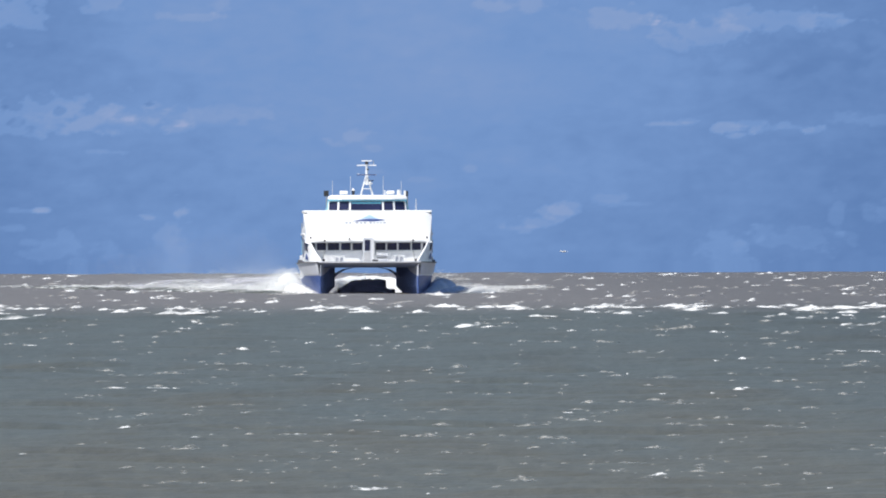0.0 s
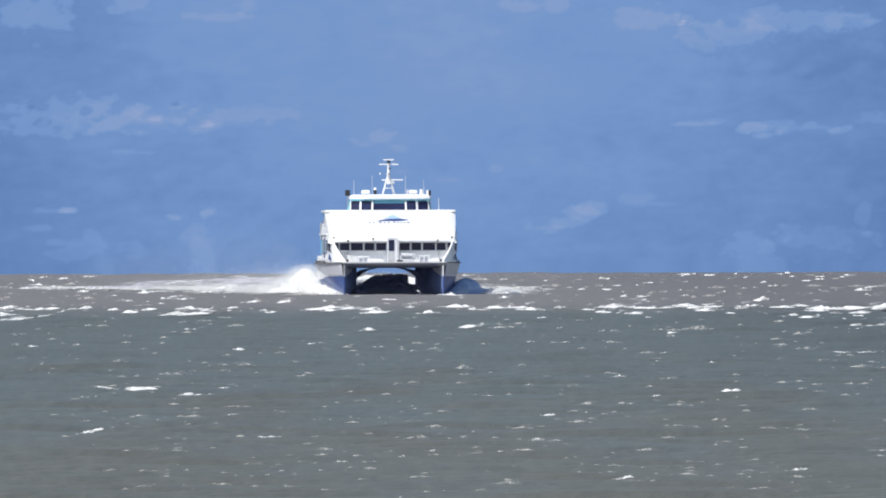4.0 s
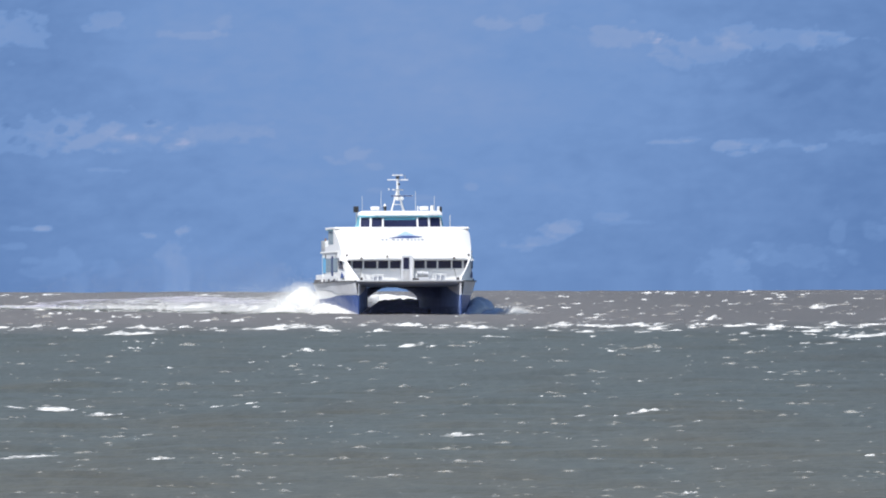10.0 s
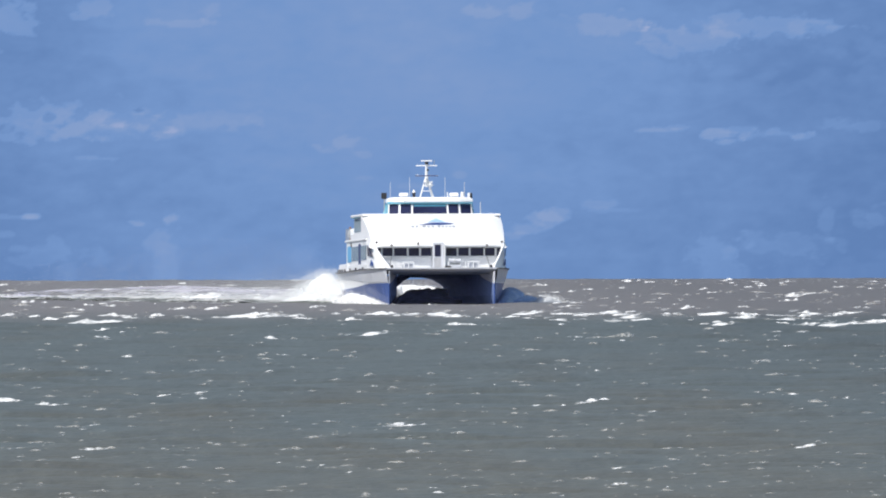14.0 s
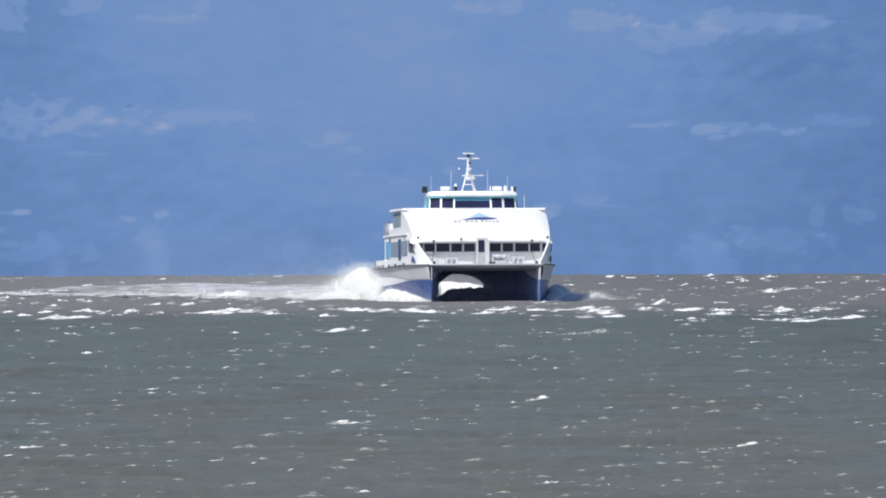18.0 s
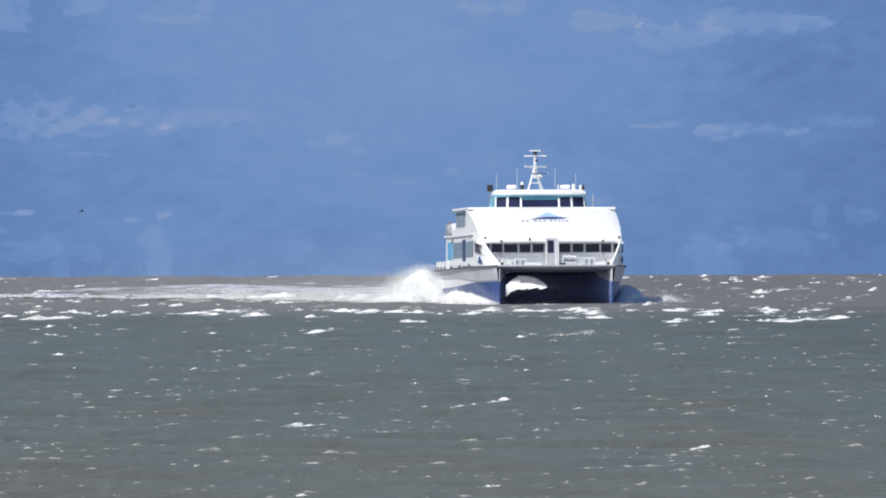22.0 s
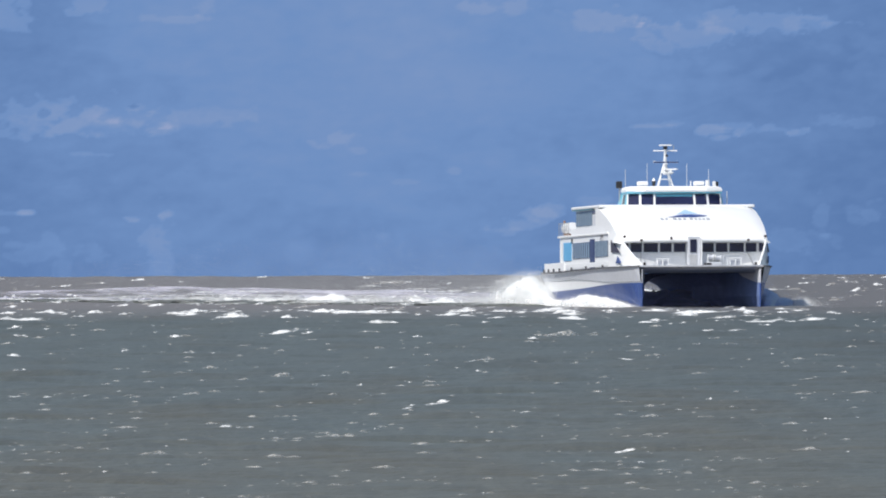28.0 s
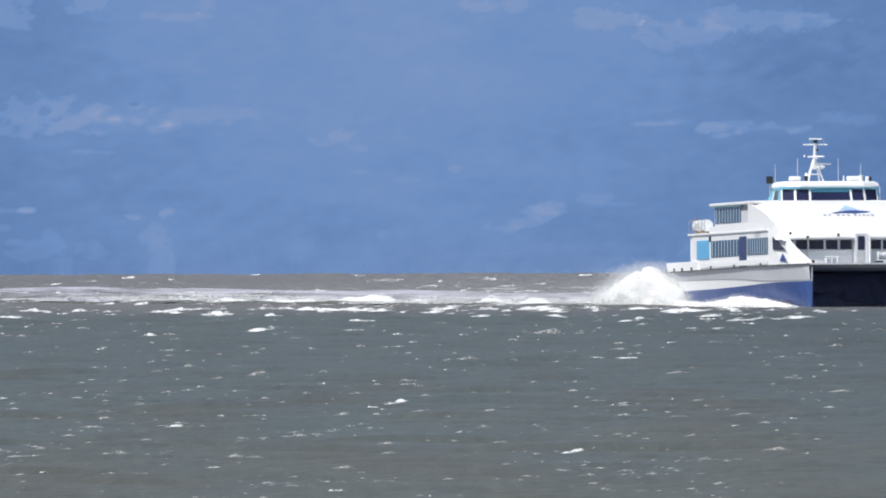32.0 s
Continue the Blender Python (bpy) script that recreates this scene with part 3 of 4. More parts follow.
# upper saloon behind it
up = part("upper_saloon", box(-5.3, 5.3, 13.0, 26.3, 5.0, 6.78), WHITE, ferry)
for s in (-1, 1):
    w = part("window", box(s * 5.302, s * 5.34, 17.6, 26.0, 5.6, 6.62), TINT, up, "blue-tinted upper side window")
    for i in range(9):
        y = 18.0 + i * 0.93
        part("mullion", box(s * 5.342, s * 5.37, y - 0.11, y + 0.11, 5.62, 6.6), MULLION, w)
    # no hollow here: a raised grey panel puts the notch's shade into colour
    part("recess_shade", box(s * 5.303, s * 5.36, 14.5, 17.4, 5.4, 6.35, 0.05), PALE, up, "raised grey panel standing in for the shade behind the visor")
    part("corner_window", box(s * 5.303, s * 5.37, 15.2, 17.3, 6.36, 6.66, 0.03), SHADE, up, "grey-brown corner window under the roof")
    part("shoulder", loft([[(s * 5.52, 9.0, 4.95), (s * 5.5, 9.0, 5.3)], [(s * 5.56, 14.0, 4.95), (s * 5.53, 14.0, 5.55)], [(s * 5.57, 17.0, 4.95), (s * 5.55, 17.0, 5.5)], [(s * 5.57, 27.0, 4.95), (s * 5.55, 27.0, 5.38)]]), WHITE, ferry, "white bulwark along the upper deck")
part("upper_roof", box(-5.55, 5.55, 12.2, 27.0, 6.78, 6.98, 0.06), WHITE, ferry, "white roof of the upper saloon")
part("roof_lip", box(-5.5, 5.5, 17.0, 26.9, 6.7, 6.776, 0.02), TEAL, ferry, "turquoise edge under the roof")
for s in (-1, 1):
    for y in (30.9, 32.6):
        raft = part("liferaft", rod((s * 5.0, y - 0.65, 5.55), (s * 5.0, y + 0.65, 5.55), 0.42, n=16), WHITE, ferry, "white liferaft canister on a cradle")
        part("cradle", box(s * 5.0 - 0.3, s * 5.0 + 0.3, y - 0.4, y + 0.4, 5.0, 5.2, 0.02), RUST, raft)
    part("davit", rod((s * 5.2, 32.8, 5.0), (s * 5.2, 33.2, 6.1), 0.08), RUST, ferry)
    part("rail", rod((s * 5.5, 28.5, 5.9), (s * 5.5, 34.0, 5.9), 0.025), METAL, ferry)
    for y in np.linspace(28.8, 33.9, 6):
        part("stanchion", rod((s * 5.5, y, 5.0), (s * 5.5, y, 5.9), 0.022), METAL, ferry)

# wheelhouse
wh = part("wheelhouse", loft([[(-3.4, 13.5, 6.9), (-2.2, 12.9, 6.9), (2.2, 12.9, 6.9), (3.4, 13.5, 6.9), (3.45, 16.4, 6.9), (-3.45, 16.4, 6.9)],
                              [(-3.25, 13.85, 7.9), (-2.1, 13.3, 7.9), (2.1, 13.3, 7.9), (3.25, 13.85, 7.9), (3.25, 16.4, 7.9), (-3.25, 16.4, 7.9)]], closed=True, cap=True), WHITE, ferry)


def wheelhouse_pane(x0, x1):
    def on(x, z, out=0.14):
        y = 12.9 + max(0, abs(x) - 2.2) * 0.5 + (z - 6.9) * 0.4
        return (x, y - out, z)
    w = part("window", plate([on(x0, 6.99), on(x1, 6.99), on(x1 * 0.985, 7.72), on(x0 * 0.985, 7.72)], 0.02), GLASS, wh, "dark raked wheelhouse window")
    for x in (x0 - 0.04, x1 + 0.04):
        part("window_frame", plate([on(x - 0.035, 6.96, 0.18), on(x + 0.035, 6.96, 0.18), on(x * 0.985 + 0.035, 7.8, 0.18), on(x * 0.985 - 0.035, 7.8, 0.18)], 0.03), WHITE, w)


def tint_strip(x0, x1):
    y = [12.9 + (z - 6.9) * 0.4 - 0.175 for z in (7.56, 7.72)]
    part("tint_strip", plate([(x0, y[0], 7.56), (x1, y[0], 7.56), (x1, y[1], 7.72), (x0, y[1], 7.72)], 0.01), TEAL, wh, "blue-green sun strip along the top of the pane")


tint_strip(-1.38, 1.2)
for a, b in ((-3.33, -2.6), (-2.45, -1.6), (-1.45, 1.27), (1.42, 2.22), (2.38, 3.25)):
    wheelhouse_pane(a, b)
for s in (-1, 1):
    part("side_window", plate([(s * 3.44, 14.3, 7.05), (s * 3.45, 15.9, 7.05), (s * 3.31, 15.9, 7.7), (s * 3.32, 14.5, 7.7)], 0.04), GLASS, wh)
    part("side_trim", plate([(s * 3.47, 13.7, 6.98), (s * 3.48, 14.25, 6.98), (s * 3.33, 14.4, 7.85), (s * 3.32, 14.0, 7.85)], 0.05), TEAL, wh, "turquoise side trim")
    part("wing_door", plate([(s * 3.5, 16.3, 6.98), (s * 3.62, 16.9, 6.98), (s * 3.4, 16.8, 7.8), (s * 3.3, 16.3, 7.85)], 0.05), TEAL, wh, "turquoise panel beside the wheelhouse")
part("brow", loft([[(-3.38, 13.42, z), (-2.2, 12.92, z), (2.2, 12.92, z), (3.38, 13.42, z), (3.38, 16.5, z), (-3.38, 16.5, z)] for z in (7.78, 7.915)], closed=True, cap=True), TEAL, wh, "turquoise band under the roof edge")
rows = []
for z, g in ((7.9, 0.02), (8.02, 0.06), (8.2, -0.02), (8.3, -0.25)):
    rows.append([(-3.36 - g, 13.5 - g, z), (-2.2 - g * 0.5, 12.85 - g, z), (2.2 + g * 0.5, 12.85 - g, z), (3.36 + g, 13.5 - g, z), (3.36 + g, 16.6 + g, z), (-3.36 - g, 16.6 + g, z)])
part("wheelhouse_roof", loft(rows, closed=True, cap=True), WHITE, ferry, "white wheelhouse roof")
for s in (-1, 1):
    unit = part("roof_unit", box(s * 2.02 - 0.36, s * 2.02 + 0.36, 15.0, 15.9, 8.37, 8.68, 0.1), WHITE, ferry, "white liferaft box on the wheelhouse roof")
    for x in (-0.24, 0.24):
        part("foot", box(s * 2.02 + x - 0.04, s * 2.02 + x + 0.04, 15.1, 15.8, 8.28, 8.375), METAL, unit)
    post = part("light_post", rod((s * 3.5, 16.6, 6.95), (s * 3.5, 16.6, 8.25), 0.05), METAL, ferry)
    if s < 0:
        part("searchlight", box(-3.74, -3.32, 16.4, 16.8, 8.2, 8.7, 0.07), BLACK, post, "black searchlight box")
    else:
        part("searchlight", box(3.38, 3.56, 16.4, 16.8, 8.2, 8.66, 0.05), BLACK, post, "black searchlight box")
        part("lamp_back", box(3.18, 3.375, 16.4, 16.8, 8.2, 8.68, 0.05), WHITE, post)
    part("whip_aerial", rod((s * 1.42, 17.3, 6.95), (s * 1.42, 17.3, 9.95), 0.03, 0.018), AERIAL, ferry)
    part("whip_aerial", rod((s * 2.98, 17.3, 6.95), (s * 2.98, 17.3, 9.55), 0.03, 0.018), AERIAL, ferry)
part("whip_aerial", rod((4.25, 17.0, 6.95), (4.25, 17.0, 7.98), 0.05, 0.03), AERIAL, ferry)
part("vent_pipe", rod((1.55, 16.2, 8.28), (1.55, 16.2, 8.72), 0.05, 0.045), WHITE, ferry)
part("siren", rod((-1.2, 15.5, 8.3), (-1.2, 15.5, 8.7), 0.1, 0.14), BLACK, ferry)
part("satellite_dome", rod((-1.2, 15.5, 8.7), (-1.2, 15.5, 8.92), 0.14, 0.05, 12), WHITE, ferry)
part("radome", rod((2.75, 16.2, 8.28), (2.75, 16.2, 8.75), 0.17, 0.15, 14), WHITE, ferry)

# mast
mast = part("mast", rod((0, 18.4, 9.2), (0, 18.1, 11.05), 0.15, 0.09, 10), WHITE, ferry, "white radar mast")
for x, y in ((-0.62, 17.6), (0.62, 17.6), (-0.55, 19.3), (0.55, 19.3)):
    part("mast_leg", rod((x * 1.5, y, 6.95), (x * 0.1, 18.4, 9.95), 0.07, 0.055), WHITE, mast)
for z, w in ((8.85, 0.36), (9.3, 0.22)):
    part("brace", rod((-w, 17.9, z), (w, 17.9, z), 0.035), WHITE, mast)
part("yard", rod((-0.85, 18.1, 10.88), (0.85, 18.1, 10.88), 0.045), WHITE, mast, "upper cross arm")


def scanner(name, half, x, y, z, label):
    """A radar bar, white on its face and dark on its back, turning on the mast."""
    sc = part(name, box(-half, half, -0.06, 0.06, -0.05, 0.05, 0.02), WHITE, mast, label)
    sc.data.materials.append(DARKBLUE)
    for f in sc.data.polygons:
        f.material_index = 1 if f.normal.y > 0.5 else 0
    return sc, (x, y, z)


part("masthead_bar", box(-0.45, 0.45, 18.0, 18.12, 11.22, 11.32, 0.02), WHITE, mast, "white bar at the masthead")
SCANNERS = [(scanner("radar_scanner", 0.92, 0, 17.85, 10.06, "long radar scanner on the mast"), -21),
            (scanner("radar_scanner", 0.9, 0.3, 17.4, 9.55, "lower radar scanner on a bracket"), 81)]
part("radar_pedestal", rod((0.3, 17.4, 9.38), (0.3, 17.4, 9.52), 0.1, 0.07), WHITE, mast)
part("scanner_bracket", box(-0.12, 0.12, 17.75, 18.4, 9.9, 9.98, 0.02), WHITE, mast)
part("radar_gearbox", box(-0.14, 0.14, 17.95, 18.25, 10.98, 11.2, 0.03), BLACK, mast)
part("radar_platform", box(0.1, 0.5, 17.3, 18.4, 9.3, 9.38, 0.02), WHITE, mast)
part("lantern", rod((-0.72, 18.3, 10.02), (-0.72, 18.3, 10.18), 0.06), WHITE, mast)
part("lantern", rod((0.1, 18.0, 10.45), (0.1, 18.0, 10.6), 0.08), BLACK, mast)
part("anemometer", rod((0.6, 18.1, 10.9), (0.6, 18.1, 11.3), 0.025), METAL, mast)
part("gps_dome", rod((0.3, 17.6, 9.2), (0.3, 17.6, 9.45), 0.16, 0.1, 12), WHITE, mast)

# foredeck fittings
for x0, x1, z in ((-3.05, -2.05, 3.0), (2.1, 3.1, 3.05)):
    r = part("gate_rail", rod((x0, 1.2, z), (x1, 1.2, z), 0.045), WHITE, ferry, "white foredeck rail")
    for x in (x0 + 0.12, (x0 + x1) / 2, x1 - 0.12):
        part("stanchion", rod((x, 1.2, 2.46), (x, 1.2, z), 0.045), WHITE, r)
    part("deck_box", box(x0 + 0.1, x1 - 0.12, 1.3, 1.9, 2.462, z - 0.12, 0.04), PALE, ferry, "grey locker behind the rail")
for x, top in ((-4.15, -3.75), (3.95, 3.85)):
    part("raking_stay", rod((x, 1.2, 2.46), (top, 3.85, 3.46), 0.045), METAL, ferry)
winch = part("anchor_winch", box(0.62, 1.62, 1.1, 1.9, 2.462, 2.8, 0.06), PALE, ferry, "pale anchor winch with two drums")
for x, z, r in ((0.85, 3.12, 0.22), (1.36, 3.1, 0.2)):
    drum = part("winch_drum", rod((x - 0.17, 1.25, z), (x + 0.17, 1.25, z), r * 0.7, n=14), PALE, winch)
    for dx in (-0.19, 0.19):
        part("flange", rod((x + dx - 0.02, 1.25, z), (x + dx + 0.02, 1.25, z), r, n=14), WHITE, drum)
part("winch_frame", box(0.68, 1.56, 1.52, 1.62, 2.8, 3.3, 0.03), METAL, winch)
part("brake_lever", rod((1.7, 1.3, 2.6), (1.78, 1.25, 3.3), 0.04), WHITE, winch)
for x in (0.55, 1.95):
    part("davit_post", rod((x, 0.7, 2.46), (x, 0.7, 3.1), 0.04), WHITE, ferry)
part("fairlead", box(0.25, 0.75, 0.05, 0.45, 2.5, 2.72, 0.04), RUBBER, ferry)
for x in (-4.6, 4.7):
    part("mooring_bitts", rod((x * 0.85, 0.9, 2.46), (x * 0.85, 0.9, 2.78), 0.09), RUBBER, ferry)


# ---- spray and foam ----
TETRA = np.array([(1, 0, -0.6), (-0.5, 0.87, -0.6), (-0.5, -0.87, -0.6), (0, 0, 1)], float)
TETRF = np.array([(0, 2, 1), (0, 1, 3), (1, 2, 3), (2, 0, 3)])


def drops(name, centres, sizes, material, parent=None, shape=(1, 1, 1)):
    """Many small rough drops or flecks as one mesh."""
    n = len(centres)
    a = rng.uniform(0, 6.28, n)
    ca, sa = np.cos(a)[:, None], np.sin(a)[:, None]
    b = TETRA[None] * (1 + 0.3 * rng.standard_normal((n, 4, 1)))
    b = np.stack([b[..., 0] * ca - b[..., 1] * sa, b[..., 0] * sa + b[..., 1] * ca, b[..., 2]], -1)
    v = centres[:, None, :] + b * sizes[:, None, None] * np.array(shape)
    f = (TETRF[None] + 4 * np.arange(n)[:, None, None]).reshape(-1, 3)
    me = bpy.data.meshes.new(name)
    me.vertices.add(4 * n)
    me.vertices.foreach_set("co", v.astype(np.float32).ravel())
    me.loops.add(f.size)
    me.loops.foreach_set("vertex_index", f.ravel().astype(np.int32))
    me.polygons.add(len(f))
    me.polygons.foreach_set("loop_start", np.arange(0, f.size, 3, dtype=np.int32))
    me.update(calc_edges=True)
    me.materials.append(material)
    ob = tagged(new(name, me), kind="stuff")
    ob.parent = parent
    return ob


def ridge(name, pts, material, parent=None, rough=0.3, seg=2.0, sides=9, half=False):
    """A lumpy foam ridge along pts of (x, y, height, width); half: its windward side alone, thinning out to its top."""
    p = np.array(pts, float)
    d = np.concatenate([[0], np.cumsum(np.hypot(np.diff(p[:, 0]), np.diff(p[:, 1])))])
    u = np.linspace(0, d[-1], max(4, int(d[-1] / seg * 2)))
    c = [np.interp(u, d, p[:, i]) for i in range(4)]
    tx, ty = np.gradient(c[0]), np.gradient(c[1])
    ln = np.hypot(tx, ty) + 1e-9
    nx, ny = -ty / ln, tx / ln
    o = rng.uniform(0, 50)
    rows, thin = [], []
    for i in range(len(u)):
        row = []
        ends = 1 - min(1, i / 4, (len(u) - 1 - i) / 4)
        for k in range(sides):
            a = math.pi * (0.56 if half else 1.0) * k / (sides - 1)
            g = 1 + rough * (noise.noise((u[i] / (seg * 3), a * 1.3, o)) + 0.7 * noise.noise((u[i] / seg, a * 3, o + 7)))
            w = math.cos(a) * c[3][i] / 2 * g
            h = (1 - ends) * math.sin(a) * c[2][i] * g * (1 + 0.5 * rough * noise.noise((u[i] / (seg * 6), 0, o + 3))) - 0.08 * (k in (0, sides - 1) and not half)
            row.append((c[0][i] + nx[i] * w, c[1][i] + ny[i] * w, h))
            thin.append(max(ends, math.sin(a) ** 1.6 if half else 0))
        rows.append(row)
    ob = part(name, loft(rows), material, parent)
    ob.data.attributes.new("thin", "FLOAT", "POINT").data.foreach_set("value", thin)
    return smooth(ob)


def specks(name, centres, sizes, material, parent=None):
    """The finest drops, as tiny flakes in one mesh."""
    n = len(centres)
    v = centres[:, None, :] + rng.standard_normal((n, 3, 3)) * sizes[:, None, None]
    me = bpy.data.meshes.new(name)
    me.vertices.add(3 * n)
    me.vertices.foreach_set("co", v.astype(np.float32).ravel())
    me.loops.add(3 * n)
    me.loops.foreach_set("vertex_index", np.arange(3 * n, dtype=np.int32))
    me.polygons.add(n)
    me.polygons.foreach_set("loop_start", np.arange(0, 3 * n, 3, dtype=np.int32))
    me.update(calc_edges=True)
    me.materials.append(material)
    ob = tagged(new(name, me), kind="stuff")
    ob.parent = parent
    return ob


SINK = {}            # how deep a wave has sunk, by its name: (seconds, metres)
riders = []          # things that travel with the ferry: (object, sway, time shift)


def ride(ob, label, category, sway, group=""):
    tagged(ob, label, category, group)
    riders.append((ob, sway, rng.uniform(0, 6.28)))
    return ob


def cloud(n, path, spread, top=1.25, low=1.9, rise=1.0):
    """Points thrown up round a path of (x, y, height, width): dense low down, thin towards the top."""
    p = np.array(path, float)
    u = rng.uniform(0, len(p) - 1, n)
    c = np.stack([np.interp(u, np.arange(len(p)), p[:, i]) for i in range(4)], 1)
    puff = np.array([1 + 0.14 * noise.noise((a * 2.3, 1.7, len(path))) + 0.1 * noise.noise((a * 6.1, 4.1, 2.0)) for a in u])
    z = c[:, 2] * rng.beta(rise, low, n) * top * puff
    k = np.clip(1.15 - z / (c[:, 2] * 1.3 + 1e-6), 0.15, 1)
    x = c[:, 0] + rng.standard_normal(n) * c[:, 3] * 0.42 * k * spread
    y = c[:, 1] + rng.standard_normal(n) * 1.2
    return np.stack([x, y, z], 1)


def spray(name, label, path, count, sway, mist=1.0, core=0.85, body=None):
    body = body or SPRAY
    t = thing(name, label, "spray")
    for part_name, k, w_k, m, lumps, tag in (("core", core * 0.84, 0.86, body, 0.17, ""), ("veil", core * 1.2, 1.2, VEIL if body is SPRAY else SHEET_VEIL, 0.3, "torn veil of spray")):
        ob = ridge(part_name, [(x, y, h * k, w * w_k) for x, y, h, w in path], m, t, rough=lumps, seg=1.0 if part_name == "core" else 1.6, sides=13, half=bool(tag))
        if tag:
            ob["label"] = tag
    tagged(drops("fringe", cloud(count, path, 1.0, 0.9, 1.4), rng.uniform(0.01, 0.028, count) * (1.0 if body is SPRAY else 0.45), body, t), "ragged fringe of drops")
    tagged(drops("rim", cloud(count, path, 1.0, 0.88, 2.4, 3.5), rng.uniform(0.008, 0.02, count) * (1.0 if body is SPRAY else 0.6), body, t), "flying drops round the edge")
    m = int(count * mist * (6 if body is SPRAY else 2))
    tagged(specks("mist", cloud(m, [(x, y, h * 1.1, w * 1.4) for x, y, h, w in path], 1.3, 0.9, 2.0), rng.uniform(0.0035, 0.007, m), MIST, t), "fine drifting mist")

    return ride(t, label, "spray", sway)


plume = spray("stern_plume", "high white plume of spray beside the stern", [(-5.95, 33, 0.8, 1.0), (-6.05, 36, 2.5, 1.9), (-6.3, 39, 3.45, 2.6), (-6.6, 42, 3.75, 3.0), (-6.9, 45, 3.6, 3.2), (-7.2, 48, 2.9, 3.0), (-7.5, 50.5, 1.7, 2.4), (-7.7, 53, 0.8, 1.8), (-8.2, 58, 0.45, 1.6)], 16000, 0.1, 1.2, 0.76)
BODY = [(-6.0, 34, 1.0, 1.2), (-6.15, 37, 2.7, 2.2), (-6.4, 40, 3.4, 2.9), (-6.7, 43, 3.6, 3.3), (-7.0, 46, 3.3, 3.3), (-7.3, 49, 2.4, 3.0), (-7.6, 52, 1.2, 2.4)]
tagged(specks("spray_cloud", cloud(240000, BODY, 0.95, 0.86, 1.3, 1.7), rng.uniform(0.005, 0.0095, 240000), SPRAY, plume), "soft body of the flying spray")
SINK[plume.name] = [(0, -0.9), (1.4, -0.7), (2, -0.45), (2.8, -0.8), (3.2, -0.5), (5.5, -0.5), (6, -0.6), (7, -0.5), (8, -0.35), (12, -0.3), (19, -0.1), (24, -0.1), (26, -0.8), (27, -1.1), (28, -0.5), (29, 0.0), (32, -0.05)]
SKIRT = [(-6.6, 36, 0.5, 1.4), (-7.3, 40, 1.4, 2.8), (-7.9, 44, 1.7, 3.6), (-8.4, 48, 1.3, 3.8), (-8.9, 52, 0.7, 3.2), (-9.2, 57, 0.35, 2.2)]
skirt = thing("spray_skirt", "low spray spreading out from the plume", "spray")
ridge("core", [(x, y, z * 0.62, w * 0.7) for x, y, z, w in SKIRT], SPRAY, skirt, rough=0.3, seg=1.2, sides=11)
tagged(drops("rim", cloud(9000, SKIRT, 1.1, 1.05, 2.4, 3.0), rng.uniform(0.008, 0.02, 9000), SPRAY, skirt), "flying drops round the edge")
tagged(drops("fringe", cloud(20000, SKIRT, 1.1, 1.1, 1.6), rng.uniform(0.008, 0.02, 20000), SPRAY, skirt), "ragged fringe of drops")
tagged(specks("smoke", cloud(150000, SKIRT, 1.3, 1.15, 2.0), rng.uniform(0.004, 0.008, 150000), MIST, skirt), "smoking spray torn off by the wind")
ride(skirt, "low spray spreading out from the plume", "spray", 0.1)
SINK[skirt.name] = [(0, -0.3), (5, 0.0), (24, 0.0), (27, -0.4), (29, -1.0), (32, -0.9)]
surge = spray("bow_wave", "white bow wave curling off the starboard hull", [(-4.4, 0.3, 0.15, 0.25), (-4.8, 2.5, 0.45, 0.5), (-5.3, 5, 0.8, 0.8), (-5.9, 8.5, 1.2, 1.2), (-6.4, 12, 1.4, 1.4), (-6.6, 15, 1.25, 1.4), (-6.5, 19, 0.95, 1.2), (-6.3, 24, 0.8, 1.0), (-6.1, 31, 0.85, 1.0), (-6.2, 37, 0.85, 1.2)], 5000, 0.05, 0.6)
SINK[surge.name] = [(0, 0.0), (24, 0.0), (29, 0.0), (31, 0.2), (32, -0.2)]
spray("bow_wave", "sheet of water thrown up by the port hull, shade put into its blue-grey", [(4.5, 1, 0.2, 0.3), (5.2, 4, 0.8, 1.0), (5.9, 9, 1.6, 2.0), (6.4, 14, 1.85, 2.9), (6.7, 19, 1.45, 3.4), (7.0, 26, 0.7, 3.4), (7.3, 36, 0.3, 2.4)], 9000, 0.08, 0.3, 0.9, SHADED_SHEET)
spray("bow_wave", "low skirt of water outside the port hull, shade put into its blue-grey", [(5.6, 5, 0.2, 0.8), (6.8, 10, 0.65, 2.2), (7.6, 15, 0.85, 2.9), (8.2, 21, 0.6, 2.8), (8.6, 28, 0.25, 2.0)], 3000, 0.08, 0.3, 0.9, SHADED_SHEET)
spray("bow_wash", "white foam breaking outside the port bow wave", [(7.9, 8, 0.2, 0.8), (8.7, 12, 0.65, 1.3), (9.5, 17, 0.95, 1.8), (10.2, 22, 0.8, 1.9), (10.9, 28, 0.45, 1.7), (11.8, 36, 0.15, 1.2)], 4000, 0.06, 0.6, 0.75)
burst = spray("stern_plume", "white spray thrown up beside the port stern", [(5.9, 33, 1.2, 1.0), (6.2, 37, 2.7, 1.7), (6.6, 41, 3.5, 2.3), (7.0, 45, 2.8, 2.5), (7.5, 50, 1.6, 2.3), (8.0, 56, 0.9, 1.8)], 6000, 0.1, 0.8, 0.85)
SINK[burst.name] = [(0, -0.9), (0.7, -0.1), (1.4, 0.0), (2, 0.6), (2.4, 0.2), (2.8, -0.8), (3.5, -1.4), (7, -1.2), (32, -1.1)]
